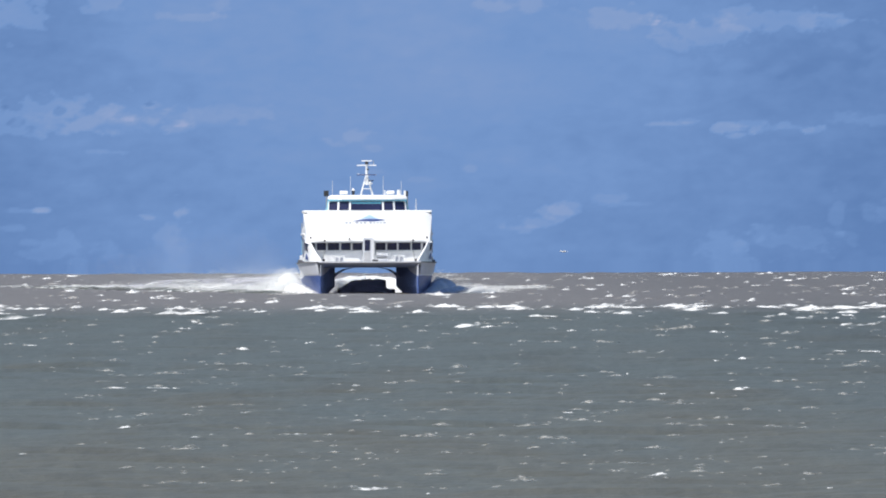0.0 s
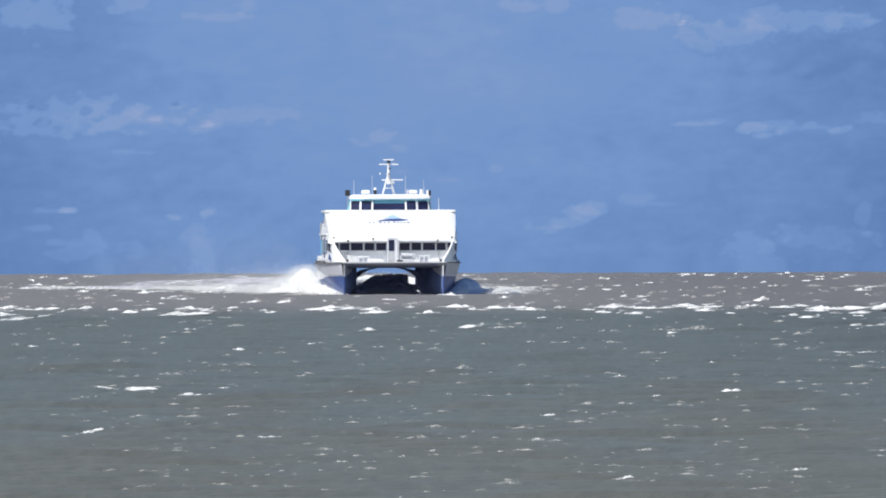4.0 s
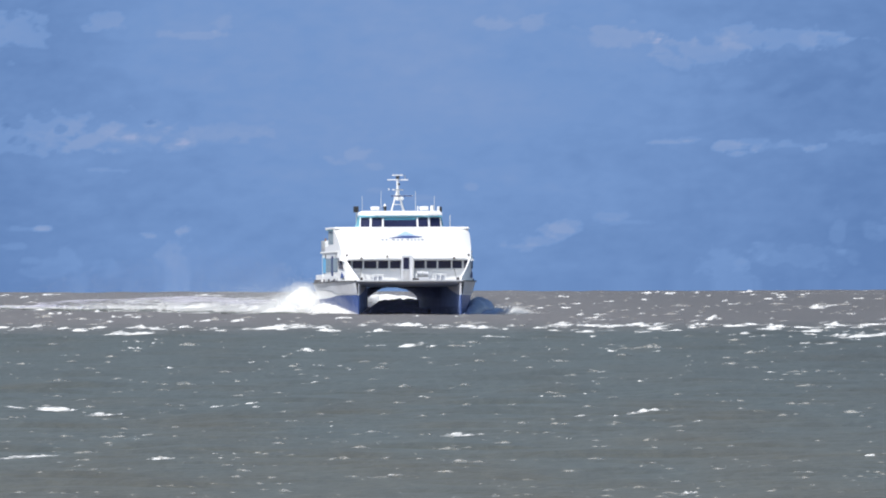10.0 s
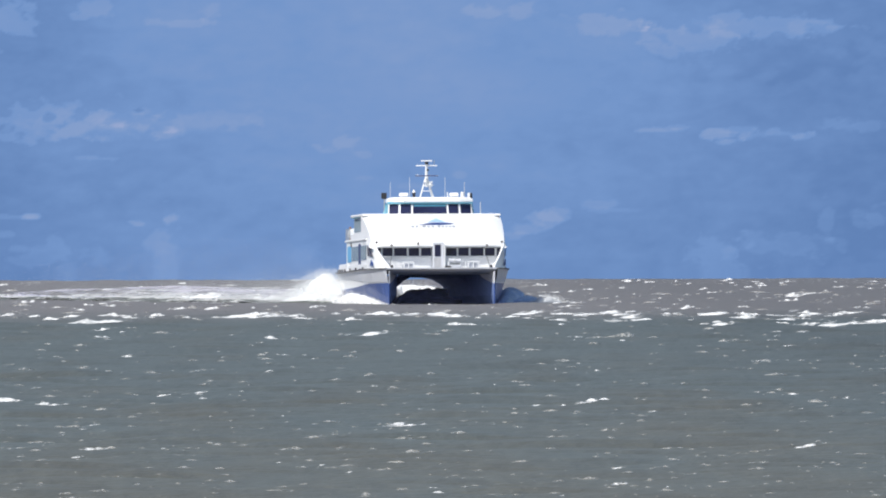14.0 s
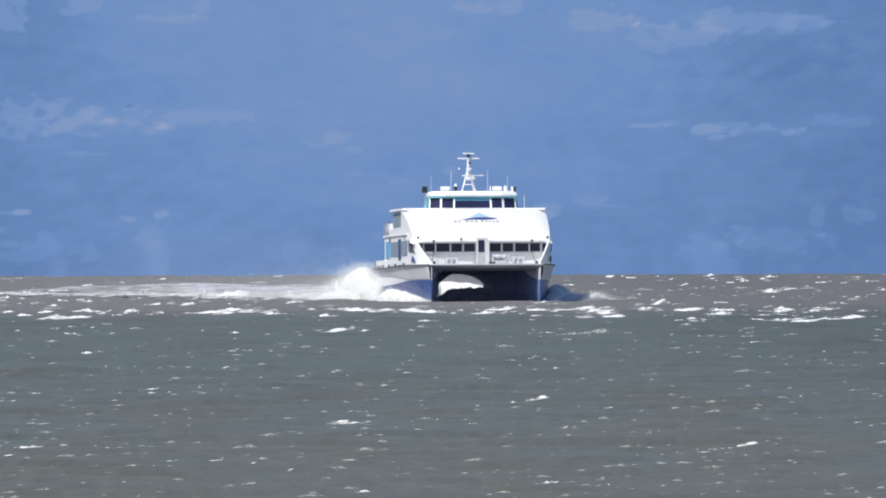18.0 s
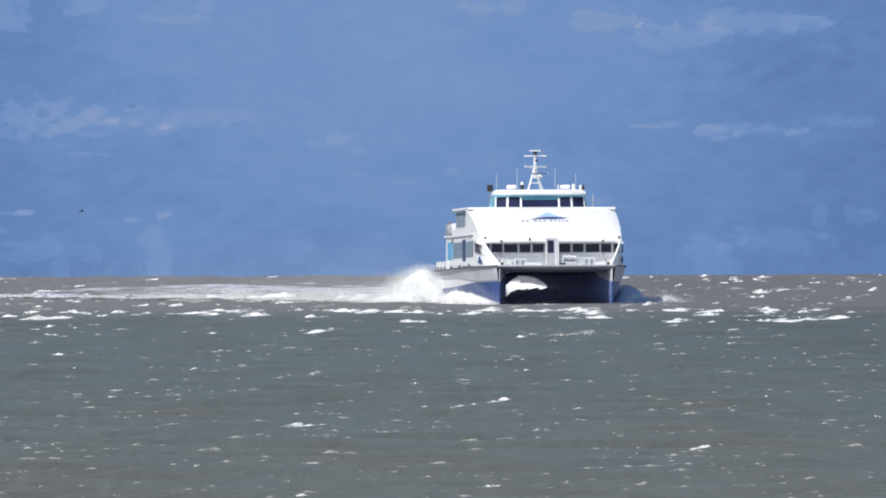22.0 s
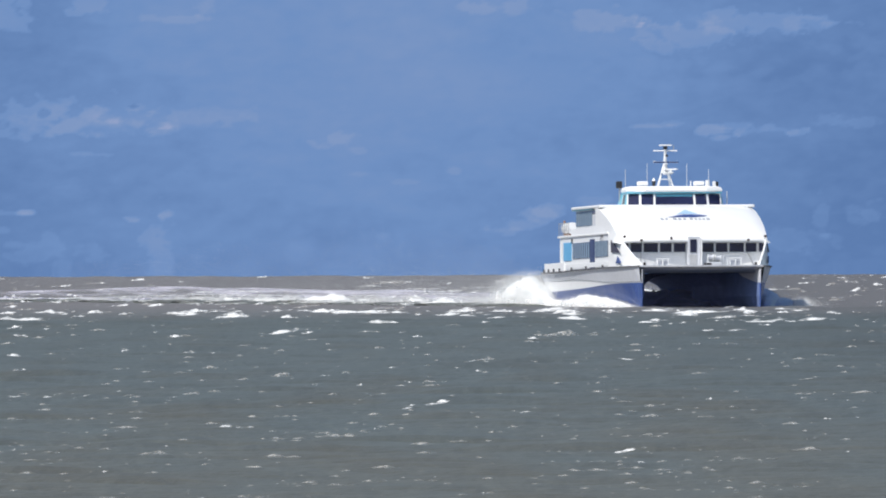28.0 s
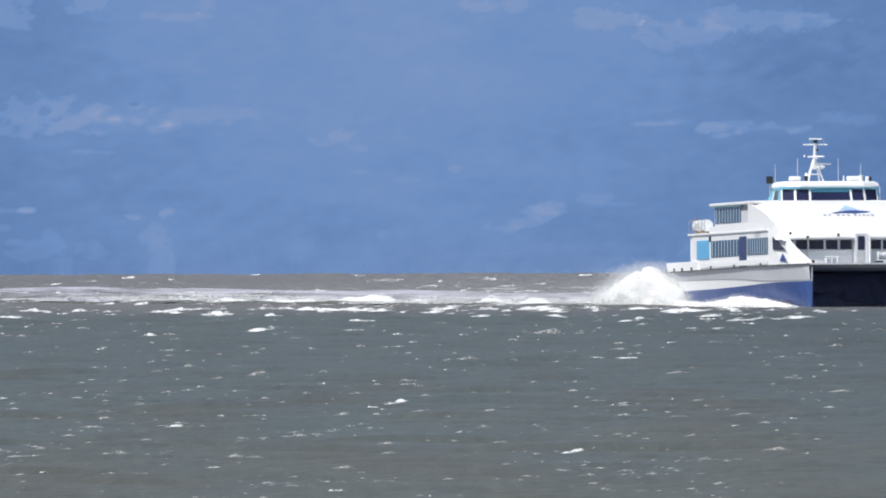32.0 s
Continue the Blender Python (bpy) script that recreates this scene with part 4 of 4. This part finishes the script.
spray("jet_wash", "white water boiling up behind the transoms", [(-3.4, 47, 1.5, 1.8), (-1.8, 52, 2.0, 2.2), (0.3, 54, 2.3, 2.4), (2.4, 52, 2.0, 2.2), (4.0, 49, 1.5, 2.0), (5.0, 46, 0.8, 1.6)], 3500, 0.08, 0.6)
spray("tunnel_spray", "wisps of spray flying inside the tunnel", [(-3.1, 14, 0.9, 0.4), (-2.6, 19, 1.5, 0.7), (-2.0, 24, 1.7, 0.9), (-1.4, 29, 1.2, 0.9)], 1500, 0.2, 0.5, 0.35)
# specks added in place of hazy air, to lighten the dark tunnel
t = thing("bow_haze", "faint blue haze added before the bow", "mist")
n = 90000
tagged(specks("veil", np.stack([rng.uniform(-4.9, 4.9, n), rng.uniform(-1.8, -0.5, n), 2.4 * rng.beta(1, 1.3, n)], 1), rng.uniform(0.002, 0.0045, n), HAZE, t), "thin veil of added haze")
ride(t, "faint blue haze added before the bow", "mist", 0.05)
t = thing("tunnel_wave", "dark hump of water between the hulls", "wave")
ridge("crest", [(-0.2, 4, -0.02, 4.8), (-0.2, 6, 0.5, 4.8), (-0.2, 12, 1.1, 4.8), (-0.3, 18, 1.5, 4.0), (-0.3, 26, 1.55, 4.0), (-0.1, 32, 1.1, 4.4), (0, 38, 0.5, 5.0), (0, 42, -0.02, 5.0)], WATER, t, rough=0.5, seg=1.3, sides=15)
ride(t, "dark hump of water between the hulls", "wave", 0.12)
SINK[t.name] = [(0, -0.5), (1.5, -0.4), (3, 0.1), (5, 0.0), (7, 0.0), (8, -0.3), (9, -0.5), (32, -0.55)]


def wake(label, path, count, mist=1.0, tall=2.2):
    t = thing("wake", label, "wake")
    p = np.array(path, float)
    ys = np.linspace(p[0, 1], p[-1, 1], 24)
    fine = []
    for y in ys:
        x, hgt, w = (float(np.interp(y, p[:, 1], p[:, i])) for i in (0, 2, 3))
        torn = 1.05 + 0.9 * noise.noise((y / 13, x / 5, 0.5)) + 0.8 * noise.noise((y / 4, 2.0, x)) - 0.0028 * (y - 62)
        fine.append((x + 0.5 * noise.noise((y / 9, 5.0, x)), y, hgt * min(0.95, max(-0.15, torn)), w))
    ridge("foam_ridge", fine, SPRAY, t, rough=0.5, seg=3.0, sides=9)

    def scatter(n, wide, high):
        u = rng.uniform(0, len(p) - 1, n)
        c = np.stack([np.interp(u, np.arange(len(p)), p[:, i]) for i in range(4)], 1)
        lump = np.array([0.4 + 1.3 * max(0, noise.noise((a * 7.0, 0.3, p[0, 1])) + 0.3) for a in u])
        return np.stack([c[:, 0] + rng.standard_normal(n) * c[:, 3] * wide, c[:, 1] + rng.standard_normal(n) * 4, c[:, 2] * rng.beta(1, 3.0, n) * high * lump], 1)
    m = int(count * 2.4)
    line = np.repeat(scatter(m // 40, 1.6, tall), 40, 0)
    m = len(line)
    line += np.stack([np.repeat(rng.uniform(0.15, 1.1, m // 40), 40) * rng.standard_normal(m), rng.normal(0, 0.5, m), rng.normal(0, 0.022, m)], 1)
    tagged(drops("streaky_foam", line, rng.uniform(0.015, 0.05, m), MIST, t, (7.0, 1, 0.45)), "streaks of foam along the crest")
    m = int(count * mist * 1.8)
    tagged(specks("mist", scatter(m * 4, 1.8, tall * 1.2), rng.uniform(0.0035, 0.007, m * 4), MIST, t), "fine mist over the wake")

    ride(t, label, "wake", 0.05, "wake behind the ferry")


for k in range(6):
    y0, y1 = 62 + 42 * k, 62 + 42 * (k + 1) + 4
    yy = (y0, (y0 + y1) / 2, y1)
    xs = [-8.8 - 0.055 * (y - 62) - 0.00006 * (y - 62) ** 2 for y in yy]
    hh = [max(0.16, 0.85 - 0.0042 * (y - 62)) for y in yy]
    wake("breaking white crest trailing behind the ferry", [(x, y, h, 1.3) for x, y, h in zip(xs, yy, hh)], 1500, 1.2)
    if k < 5:
        xs = [7.2 + 0.05 * (y - 62) for y in yy]
        wake("breaking white crest on the port side of the wake", [(x, y, h * 0.7, 1.0) for x, y, h in zip(xs, yy, hh)], 800, 0.6)
        wake("foaming water between the wake crests", [(0.6 * math.sin(k * 2.3) - 1.5, y0, 0.32, 3.2), (-1.2, yy[1], 0.28, 3.2), (0.6 * math.sin(k * 2.3 + 2.3) - 1.5, y1, 0.32, 3.2)], 1900, 1.2)
t = thing("wake_foam", "pale streaks of old foam spread over the wake", "foam")
n = 9000
y = 70 + 270 * rng.random(n) ** 0.8
x = -8.8 - 0.055 * (y - 62) - 0.00006 * (y - 62) ** 2 + rng.uniform(-1.0, 13.0, n) + rng.standard_normal(n)
streak = np.array([noise.noise((a / 3.0, b / 14.0, 7.7)) for a, b in zip(x, y)])
keep = streak > -0.05
x, y, streak = x[keep], y[keep], streak[keep]
tagged(drops("foam_streaks", np.stack([x, y, 0.04 + 0.6 * rng.random(len(x)) * streak.clip(0.1, 1)], 1), rng.uniform(0.03, 0.08, len(x)), PALE_FOAM, t, (9.0, 2.0, 0.5)), "long thin streaks of foam")
across, along = np.meshgrid(np.linspace(0, 1, 40), np.linspace(0, 1, 150))
y = 60 + 330 * along
x = -8.6 - 0.055 * (y - 62) - 0.00006 * (y - 62) ** 2 + across * (15 + 16 * along)
heave = np.array([noise.noise((a / 6.0, b / 30.0, 3.3)) for a, b in zip(x.ravel(), y.ravel())]).reshape(x.shape)
edge = np.sin(math.pi * across.clip(0, 1)) ** 0.6 * np.clip(np.minimum(along * 12, (1 - along) * 3), 0, 1)
carpet = grid_mesh("foam_carpet", x, y, (0.6 + 0.75 * across + 0.35 * heave) * edge - 0.03, CARPET)
carpet.data.attributes.new("thin", "FLOAT", "POINT").data.foreach_set("value", (0.75 * (1 - edge) + 0.25 * along - 0.06 - 0.45 * heave).astype(np.float32).ravel())
carpet.parent = t
tagged(carpet, "lavender carpet of thin foam")
ride(t, "pale streaks of old foam spread over the wake", "foam", 0.04)
t = thing("wake_swell", "smooth brown swell spreading ahead of the wake", "wave")
ridge("crest", [(-6.4, 20, -0.05, 2.0), (-7.6, 34, 0.14, 3.0), (-10.0, 60, 0.22, 4.0), (-12.6, 100, 0.24, 4.5), (-16.0, 150, 0.22, 5.0), (-20.5, 210, 0.2, 5.0), (-27.0, 290, 0.16, 5.0), (-31.0, 340, -0.05, 5.0)], WATER, t, rough=0.55, seg=2.6, sides=9)
ride(t, "smooth brown swell spreading ahead of the wake", "wave", 0.05)
t = thing("drifting_mist", "faint mist drifting off the spray plume", "mist")
BANK = [(-6.8, 38, 1.6, 1.5), (-7.8, 48, 2.5, 3.0), (-9.2, 66, 2.8, 4.0), (-11, 96, 2.4, 4.5), (-14, 140, 1.9, 5.0), (-19, 210, 1.2, 5.0)]
tagged(specks("mist_bank", cloud(300000, BANK, 1.4, 1.15, 2.8), rng.uniform(0.005, 0.0085, 300000), MIST, t), "haze of the finest drops")
HIGH = [(-7.5, 46, 3.2, 3.0), (-9.5, 66, 4.4, 5.0), (-12.5, 96, 4.4, 6.0), (-17, 140, 3.6, 7.0), (-22, 190, 2.6, 7.0)]
tagged(specks("high_haze", cloud(130000, HIGH, 1.5, 1.3, 1.7), rng.uniform(0.005, 0.0085, 130000), MIST, t), "thin haze rising off the wake")
ride(t, "faint mist drifting off the spray plume", "mist", 0.15)

# whitecaps on the chop
CAPS = []


def cap_mesh(width, high=0.14, grain=0, dense=0.14):
    """A broken crest: a ragged sheet of foam lying on the steep front of a small wave, torn into streaks at its edges."""
    nx, ny = 32, 7
    u, v = np.meshgrid(np.linspace(-1, 1, nx), np.linspace(-1, 1, ny))
    o, skew, lean = rng.uniform(0, 90), rng.uniform(-0.4, 0.4), rng.normal(0.035, 0.03)
    a = np.array([noise.noise((p * 2.6, q * 0.8, o)) for p, q in zip(u.ravel(), v.ravel())]).reshape(u.shape)
    b = np.array([noise.noise((p * 7.0, q * 1.6, o + 20)) for p, q in zip(u.ravel(), v.ravel())]).reshape(u.shape)
    body = np.clip(1 - np.abs(u + skew * (1 - u * u)) ** 1.8, 0, 1)
    z = width * high * ((v + 1) / 2 * (0.35 + 0.65 * body) * (1 + 0.8 * a + 0.4 * b) - 0.12) + width * lean * u
    y = v * width * 0.14 + rng.uniform(-0.2, 0.2) * u * width
    ob = grid_mesh("whitecap", u * width / 2, y, z, LACE[grain])
    me = ob.data
    bpy.data.objects.remove(ob)
    thin = 0.75 * (1 - body) + 0.55 * np.abs(v) ** 3 - dense - 0.55 * a - 0.25 * b
    me.attributes.new("thin", "FLOAT", "POINT").data.foreach_set("value", thin.astype(np.float32).ravel())
    return me


def crest_near(x, y, reach):
    ys = np.linspace(y - reach, y + reach, 25)
    h = swell(x, ys)
    i = int(np.argmax(h))
    return float(ys[i]), float(h[i])


def cap(me, x, y, size, label, group):
    y, h = crest_near(x, y, 2.5)
    h *= float(calm(y))
    ob = new("whitecap", me)
    tagged(ob, label, "whitecap", group)
    CAPS.append((ob, x, y, h - size * 0.02, size, rng.uniform(2.5, 5.0), rng.uniform(0, 6.28)))
    return ob


rafts = []


def raft(spots, label, material):
    """Many more crests, too many to count, as one drifting sheet of foam patches."""
    vs, fs, thin, n = [], [], [], 0
    for me, x, y in spots:
        y, h = crest_near(x, y, 2.5)
        co = np.zeros(len(me.vertices) * 3, dtype=np.float32)
        me.vertices.foreach_get("co", co)
        vs.append(co.reshape(-1, 3) + np.array([x, y, h * float(calm(y))]))
        fs += [[k + n for k in p.vertices] for p in me.polygons]
        n += len(me.vertices)
        t = np.zeros(len(me.vertices), dtype=np.float32)
        me.attributes["thin"].data.foreach_get("value", t)
        thin.append(t)
    me = bpy.data.meshes.new("foam_patches")
    me.from_pydata(np.concatenate(vs).tolist(), [], fs)
    me.attributes.new("thin", "FLOAT", "POINT").data.foreach_set("value", np.concatenate(thin))
    me.materials.append(material)
    me.polygons.foreach_set("use_smooth", [True] * len(me.polygons))
    rafts.append(tagged(new("foam_patches", me), label, "foam", kind="stuff"))


for grain, (lo, hi, count, extra, scale) in enumerate(((330, 485, 40, 26, 1.05), (205, 330, 42, 30, 1.1), (135, 205, 36, 30, 1.2))):
    unit = LENS * EYE.z / ((lo + hi) / 2) * 0.001 * scale
    shapes = [cap_mesh(unit * w, rng.uniform(0.05, 0.095) / (0.6 + 0.4 * w), grain) for w in np.clip(np.exp(rng.normal(-0.6, 0.85, 20)), 0.22, 3.4)]
    thin = [cap_mesh(unit * w, rng.uniform(0.04, 0.08), grain, rng.uniform(-0.12, 0.05)) for w in np.clip(np.exp(rng.normal(-0.9, 0.6, 12)), 0.15, 1.2)]
    nest = [(rng.uniform(-0.0185, 0.0185), rng.uniform(lo, hi)) for _ in range(17)]

    def place():
        """Most of the crests keep together in patches, the rest lie anywhere."""
        if rng.random() < 0.7:
            a, dep = nest[int(17 * rng.random() ** 1.6)]
            a, dep = a + rng.normal(0, 0.0011), float(np.clip(dep + rng.normal(0, 4.5), lo, hi))
        else:
            a, dep = rng.uniform(-0.0185, 0.0185), rng.uniform(lo, hi)
        d = LENS * EYE.z / dep
        return a * d + rng.uniform(0, 8), d - 10

    for i in range(count):
        x, y = place()
        cap(shapes[i % 20], x, y, y * 0.001, "white foam crest breaking on grey water", "whitecaps on the chop")
    for k in range(3):
        raft([(thin[i % 12], *place()) for i in range(extra)], "broken foam patches scattered over the grey chop", LACE[grain])
shapes = [cap_mesh(w, min(0.09, 0.26 / w), 3, 0.12) for w in rng.uniform(1.0, 7.5, 18)]
for i in range(42):
    cap(shapes[i % 18], rng.uniform(-38, 50), 1717 + (rng.normal(0, 22) if i % 5 > 1 else -rng.uniform(20, 260)), 1.6, "long white breaker on the shallow bar", "breakers on the bar")
thin = [cap_mesh(w, min(0.09, 0.2 / w), 3, 0.05) for w in rng.uniform(0.8, 4.5, 12)]
for k in range(3):
    raft([(thin[i % 12], rng.uniform(-34, 42), 1722 + rng.normal(0, 16) - rng.gamma(1.2, 55)) for i in range(30)], "broken foam along the bar", LACE[3])
shapes = [cap_mesh(w, 0.10, 3, 0.04) for w in rng.uniform(0.8, 4.0, 16)]
thin = [cap_mesh(w, 0.09, 3, 0.0) for w in rng.uniform(0.5, 2.6, 12)]


def far_spot():
    d = LENS * EYE.z / rng.uniform(65, 118)
    return rng.uniform(-0.019, 0.019) * d + 6, d


for i in range(34):
    x, y = far_spot()
    cap(shapes[i % 16], x, y, y * 0.001, "white foam crest on brown water", "whitecaps beyond the bar")
crests = [cap_mesh(w, 0.09, 4, 0.08) for w in rng.uniform(0.9, 4.2, 12)]
for i in range(20):
    cap(crests[i % 12], rng.uniform(-62, 66), rng.uniform(2700, 3412), 2.0, "white foam crest near the horizon", "whitecaps near the horizon")
for k in range(3):
    raft([(thin[i % 12], *far_spot()) for i in range(34)], "broken foam patches on the brown water", LACE[3])

# loose flecks of foam all over the chop
flecks = []
for k in range(4):
    n = 1700
    dep = rng.uniform(72, 480, n)
    d = LENS * EYE.z / dep
    x = rng.uniform(-0.02, 0.02, n) * d
    z = swell(x, d) * calm(d)
    keep = z > 0.0
    x, d, z = x[keep], d[keep], z[keep]
    ob = drops("foam_flecks", np.stack([x, d, z + 0.005], 1), d / LENS * rng.gamma(2.0, 0.6, len(d)), FLECK, None, (9.0, 1, 0.9))
    flecks.append((tagged(ob, "thin foam flecks scattered over the chop", "foam", kind="stuff"), k))


# spindrift that softens the edge of the sea
n = 4000
at_x = rng.uniform(-70, 74, n)
low = np.array([0.3 + 1.4 * max(0.0, noise.noise((x / 4, 0.4, 3.0)) + 0.1) for x in at_x])
spindrift = drops("spindrift", np.stack([at_x, rng.uniform(3030, 3420, n), rng.beta(1, 4, n) * 0.45 * low], 1), rng.uniform(0.008, 0.02, n), MIST, None, (4.0, 1, 0.8))
tagged(spindrift, "spindrift low over the far chop", "spray", kind="stuff")


# ---- birds ----
def bird(name, label, size, colour):
    b = thing(name, label, "bird")
    bm = bmesh.new()
    bmesh.ops.create_icosphere(bm, subdivisions=2, radius=0.5, matrix=Matrix.Diagonal((size, size * 0.3, size * 0.28, 1)))
    smooth(part("body", bm, colour, b))
    part("neck", rod((-size * 0.42, 0, size * 0.03), (-size * 0.72, 0, size * 0.1), size * 0.07, size * 0.045), colour, b)
    part("tail", plate([(size * 0.4, -size * 0.06, 0), (size * 0.75, -size * 0.1, 0.0), (size * 0.75, size * 0.1, 0.0), (size * 0.4, size * 0.06, 0)], size * 0.02), colour, b)
    wings = []
    for s in (-1, 1):
        w = part("wing", plate([(-size * 0.22, 0, 0), (size * 0.2, 0, 0), (size * 0.32, s * size * 0.5, 0), (size * 0.22, s * size * 0.95, 0), (-size * 0.02, s * size * 0.5, 0)], size * 0.025), colour, b)
        w.location = (0, s * size * 0.1, size * 0.08)
        wings.append((w, s))
    return b, wings


diver, diver_wings = bird("cormorant", "dark cormorant flying low over the water", 0.42, FEATHER)
gull, gull_wings = bird("gull", "white gull gliding low before the far hills", 0.45, PLUMAGE)
crow, crow_wings = bird("cormorant", "dark bird dropping towards the water", 0.27, FEATHER)
late, late_wings = bird("cormorant", "small dark bird flying before the hills", 0.22, FEATHER)


# ---- what moves ----
COURSE = [  # seconds, metres across and out of the mast, heading, trim
    (0, -6.59, 2226.3, 0.83), (1, -6.77, 2219.3, 0.91), (2, -6.90, 2211.3, 1.07), (3, -6.92, 2202.6, 1.29),
    (3.5, -6.91, 2197.9, 1.42), (5.5, -6.60, 2177.4, 1.99), (6, -6.41, 2171.8, 2.13), (7, -5.93, 2160.2, 2.43),
    (8, -5.23, 2147.8, 2.70), (9, -4.59, 2135.0, 2.96), (10, -3.84, 2121.6, 3.19), (11, -3.10, 2107.6, 3.39),
    (12, -2.32, 2093.1, 3.56), (13, -1.44, 2078.3, 3.70), (14, -0.48, 2062.9, 3.80), (14.5, -0.02, 2055.1, 3.85),
    (16.5, 1.84, 2023.0, 3.99), (17, 2.37, 2014.8, 4.02), (18, 3.52, 1998.1, 4.08), (19, 4.58, 1981.3, 4.15),
    (20, 5.71, 1964.2, 4.25), (21, 6.96, 1947.0, 4.39), (22, 8.20, 1929.6, 4.57), (23, 9.46, 1912.2, 4.82),
    (24, 10.75, 1894.6, 5.14), (24.5, 11.41, 1885.9, 5.34), (26.5, 14.24, 1850.8, 6.36), (27, 15.09, 1842.1, 6.68),
    (28, 16.88, 1824.7, 7.40), (29, 18.89, 1807.4, 8.23), (30, 20.96, 1790.3, 9.18), (31, 23.56, 1773.3, 10.23),
    (32, 26.43, 1756.7, 11.37),
]
TRIM = [(0, 0.05), (9, 0.1), (13, 0.45), (24, 0.5), (28, 0.65), (32, 0.78)]
MAST_AFT = 18.4


def ferry_pose(t, row, trim=True):
    _, x, y, turn = row
    return pose(x, y, 0.2 if trim else 0, -at(TRIM, t) if trim else 0, 0, turn) @ Matrix.Translation((0, -MAST_AFT, 0))


TURN = 1.74          # seconds for one turn of a radar


def motions():
    walk(ferry, [(r[0], ferry_pose(r[0], r)) for r in COURSE])
    for ob, sway, ph in riders:
        walk(ob, [(r[0], ferry_pose(r[0], r, False) @ pose(0, 0.8 * sway * math.sin(2.1 * r[0] + ph), sway * math.sin(2.7 * r[0] + 2 * ph) - sway + at(SINK.get(ob.name, [(0, 0)]), r[0]), 0, 0, 0)) for r in COURSE])
    for (ob, place_on), start in SCANNERS:
        walk(ob, [(q, Matrix.Translation(place_on) @ pose(0, 0, 0, 0, 0, start + 360 * (q - 27) / TURN)) for q in np.arange(0, 32.31, 0.3)])
    sheet = lambda t: 24 - WAVE_SPEED * t
    walk(water, [(t, pose(0, sheet(t), 0)) for t in (0, 16, 32)])
    for ob, k in flecks:
        walk(ob, [(t, pose(3 - 0.2 * t, sheet(t), 0)) for t in (0, 16, 32)])
    for k, ob in enumerate(rafts):
        walk(ob, [(t, pose(1 - 0.25 * t, sheet(t), -0.03 * (1 + math.sin(1.9 * t + 2.1 * k)))) for t in np.arange(0, 32.1, 1.0)])
    for ob, x, y, h, size, period, ph in CAPS:
        ts = np.linspace(0, 32, int(32 / period * 2) + 2)
        walk(ob, [(t, pose(x - 0.3 * t, y + sheet(t), h - size * 0.045 * (1 - math.sin(2 * math.pi * t / period + ph)), 0, 0, 4 * math.sin(t + ph))) for t in ts])
    # the cormorant crosses from one side to the other in a second and a half
    walk(diver, [(t, pose(10.7 - 15.1 * (t - 6.8), 740, 0.6 + 0.05 * math.sin(9 * t), 0, 0, 0)) for t in (0, 4, 6.8, 7.2, 7.6, 8.0, 8.4, 12, 32)])
    for w, s in diver_wings:
        walk(w, [(t, Matrix.Translation(w.location) @ pose(0, 0, 0, s * 38 * math.sin(15 * t), 0, 0)) for t in np.arange(0, 32.01, 0.1)])
    walk(gull, [(0, pose(9.4, 2000, 3.7)), (0.25, pose(7.2, 2000, 3.4)), (0.5, pose(4.4, 2000, 2.5)), (1.0, pose(-0.5, 2000, 1.7)), (4, pose(-34, 2000, 1.6)), (32, pose(-330, 1980, 8))])
    walk(crow, [(0, pose(10.5, 1400, 19.7)), (0.4, pose(7.8, 1400, 11.7)), (0.7, pose(6.0, 1400, 8.37)), (1.1, pose(3.85, 1400, 7.45)), (1.6, pose(3.3, 1400, 4.2)), (2.2, pose(6.5, 1400, 1.4)), (3, pose(13, 1400, 0.7)), (6, pose(45, 1400, 1.0)), (32, pose(260, 1400, 6))])
    walk(late, [(0, pose(-160, 1300, 16)), (20, pose(-29, 1300, 8)), (22, pose(-17.4, 1300, 6.3)), (23, pose(-11.6, 1300, 5.2)), (24, pose(-4.5, 1300, 3.5)), (24.4, pose(-1.4, 1300, 3.1)), (26.5, pose(20, 1300, 1.8)), (32, pose(90, 1300, 3))])
    for w, s in late_wings:
        walk(w, [(t, Matrix.Translation(w.location) @ pose(0, 0, 0, s * (20 + 35 * math.sin(12 * t)), 0, 0)) for t in np.arange(0, 32.01, 0.1)])
    for w, s in crow_wings:
        walk(w, [(t, Matrix.Translation(w.location) @ pose(0, 0, 0, s * (25 + 35 * math.sin(14 * t)), 0, 0)) for t in np.arange(0, 32.01, 0.1)])
    for w, s in gull_wings:
        walk(w, [(t, Matrix.Translation(w.location) @ pose(0, 0, 0, s * 22 * math.sin(9 * t), 0, 0)) for t in np.arange(0, 32.01, 0.2)])


motions()
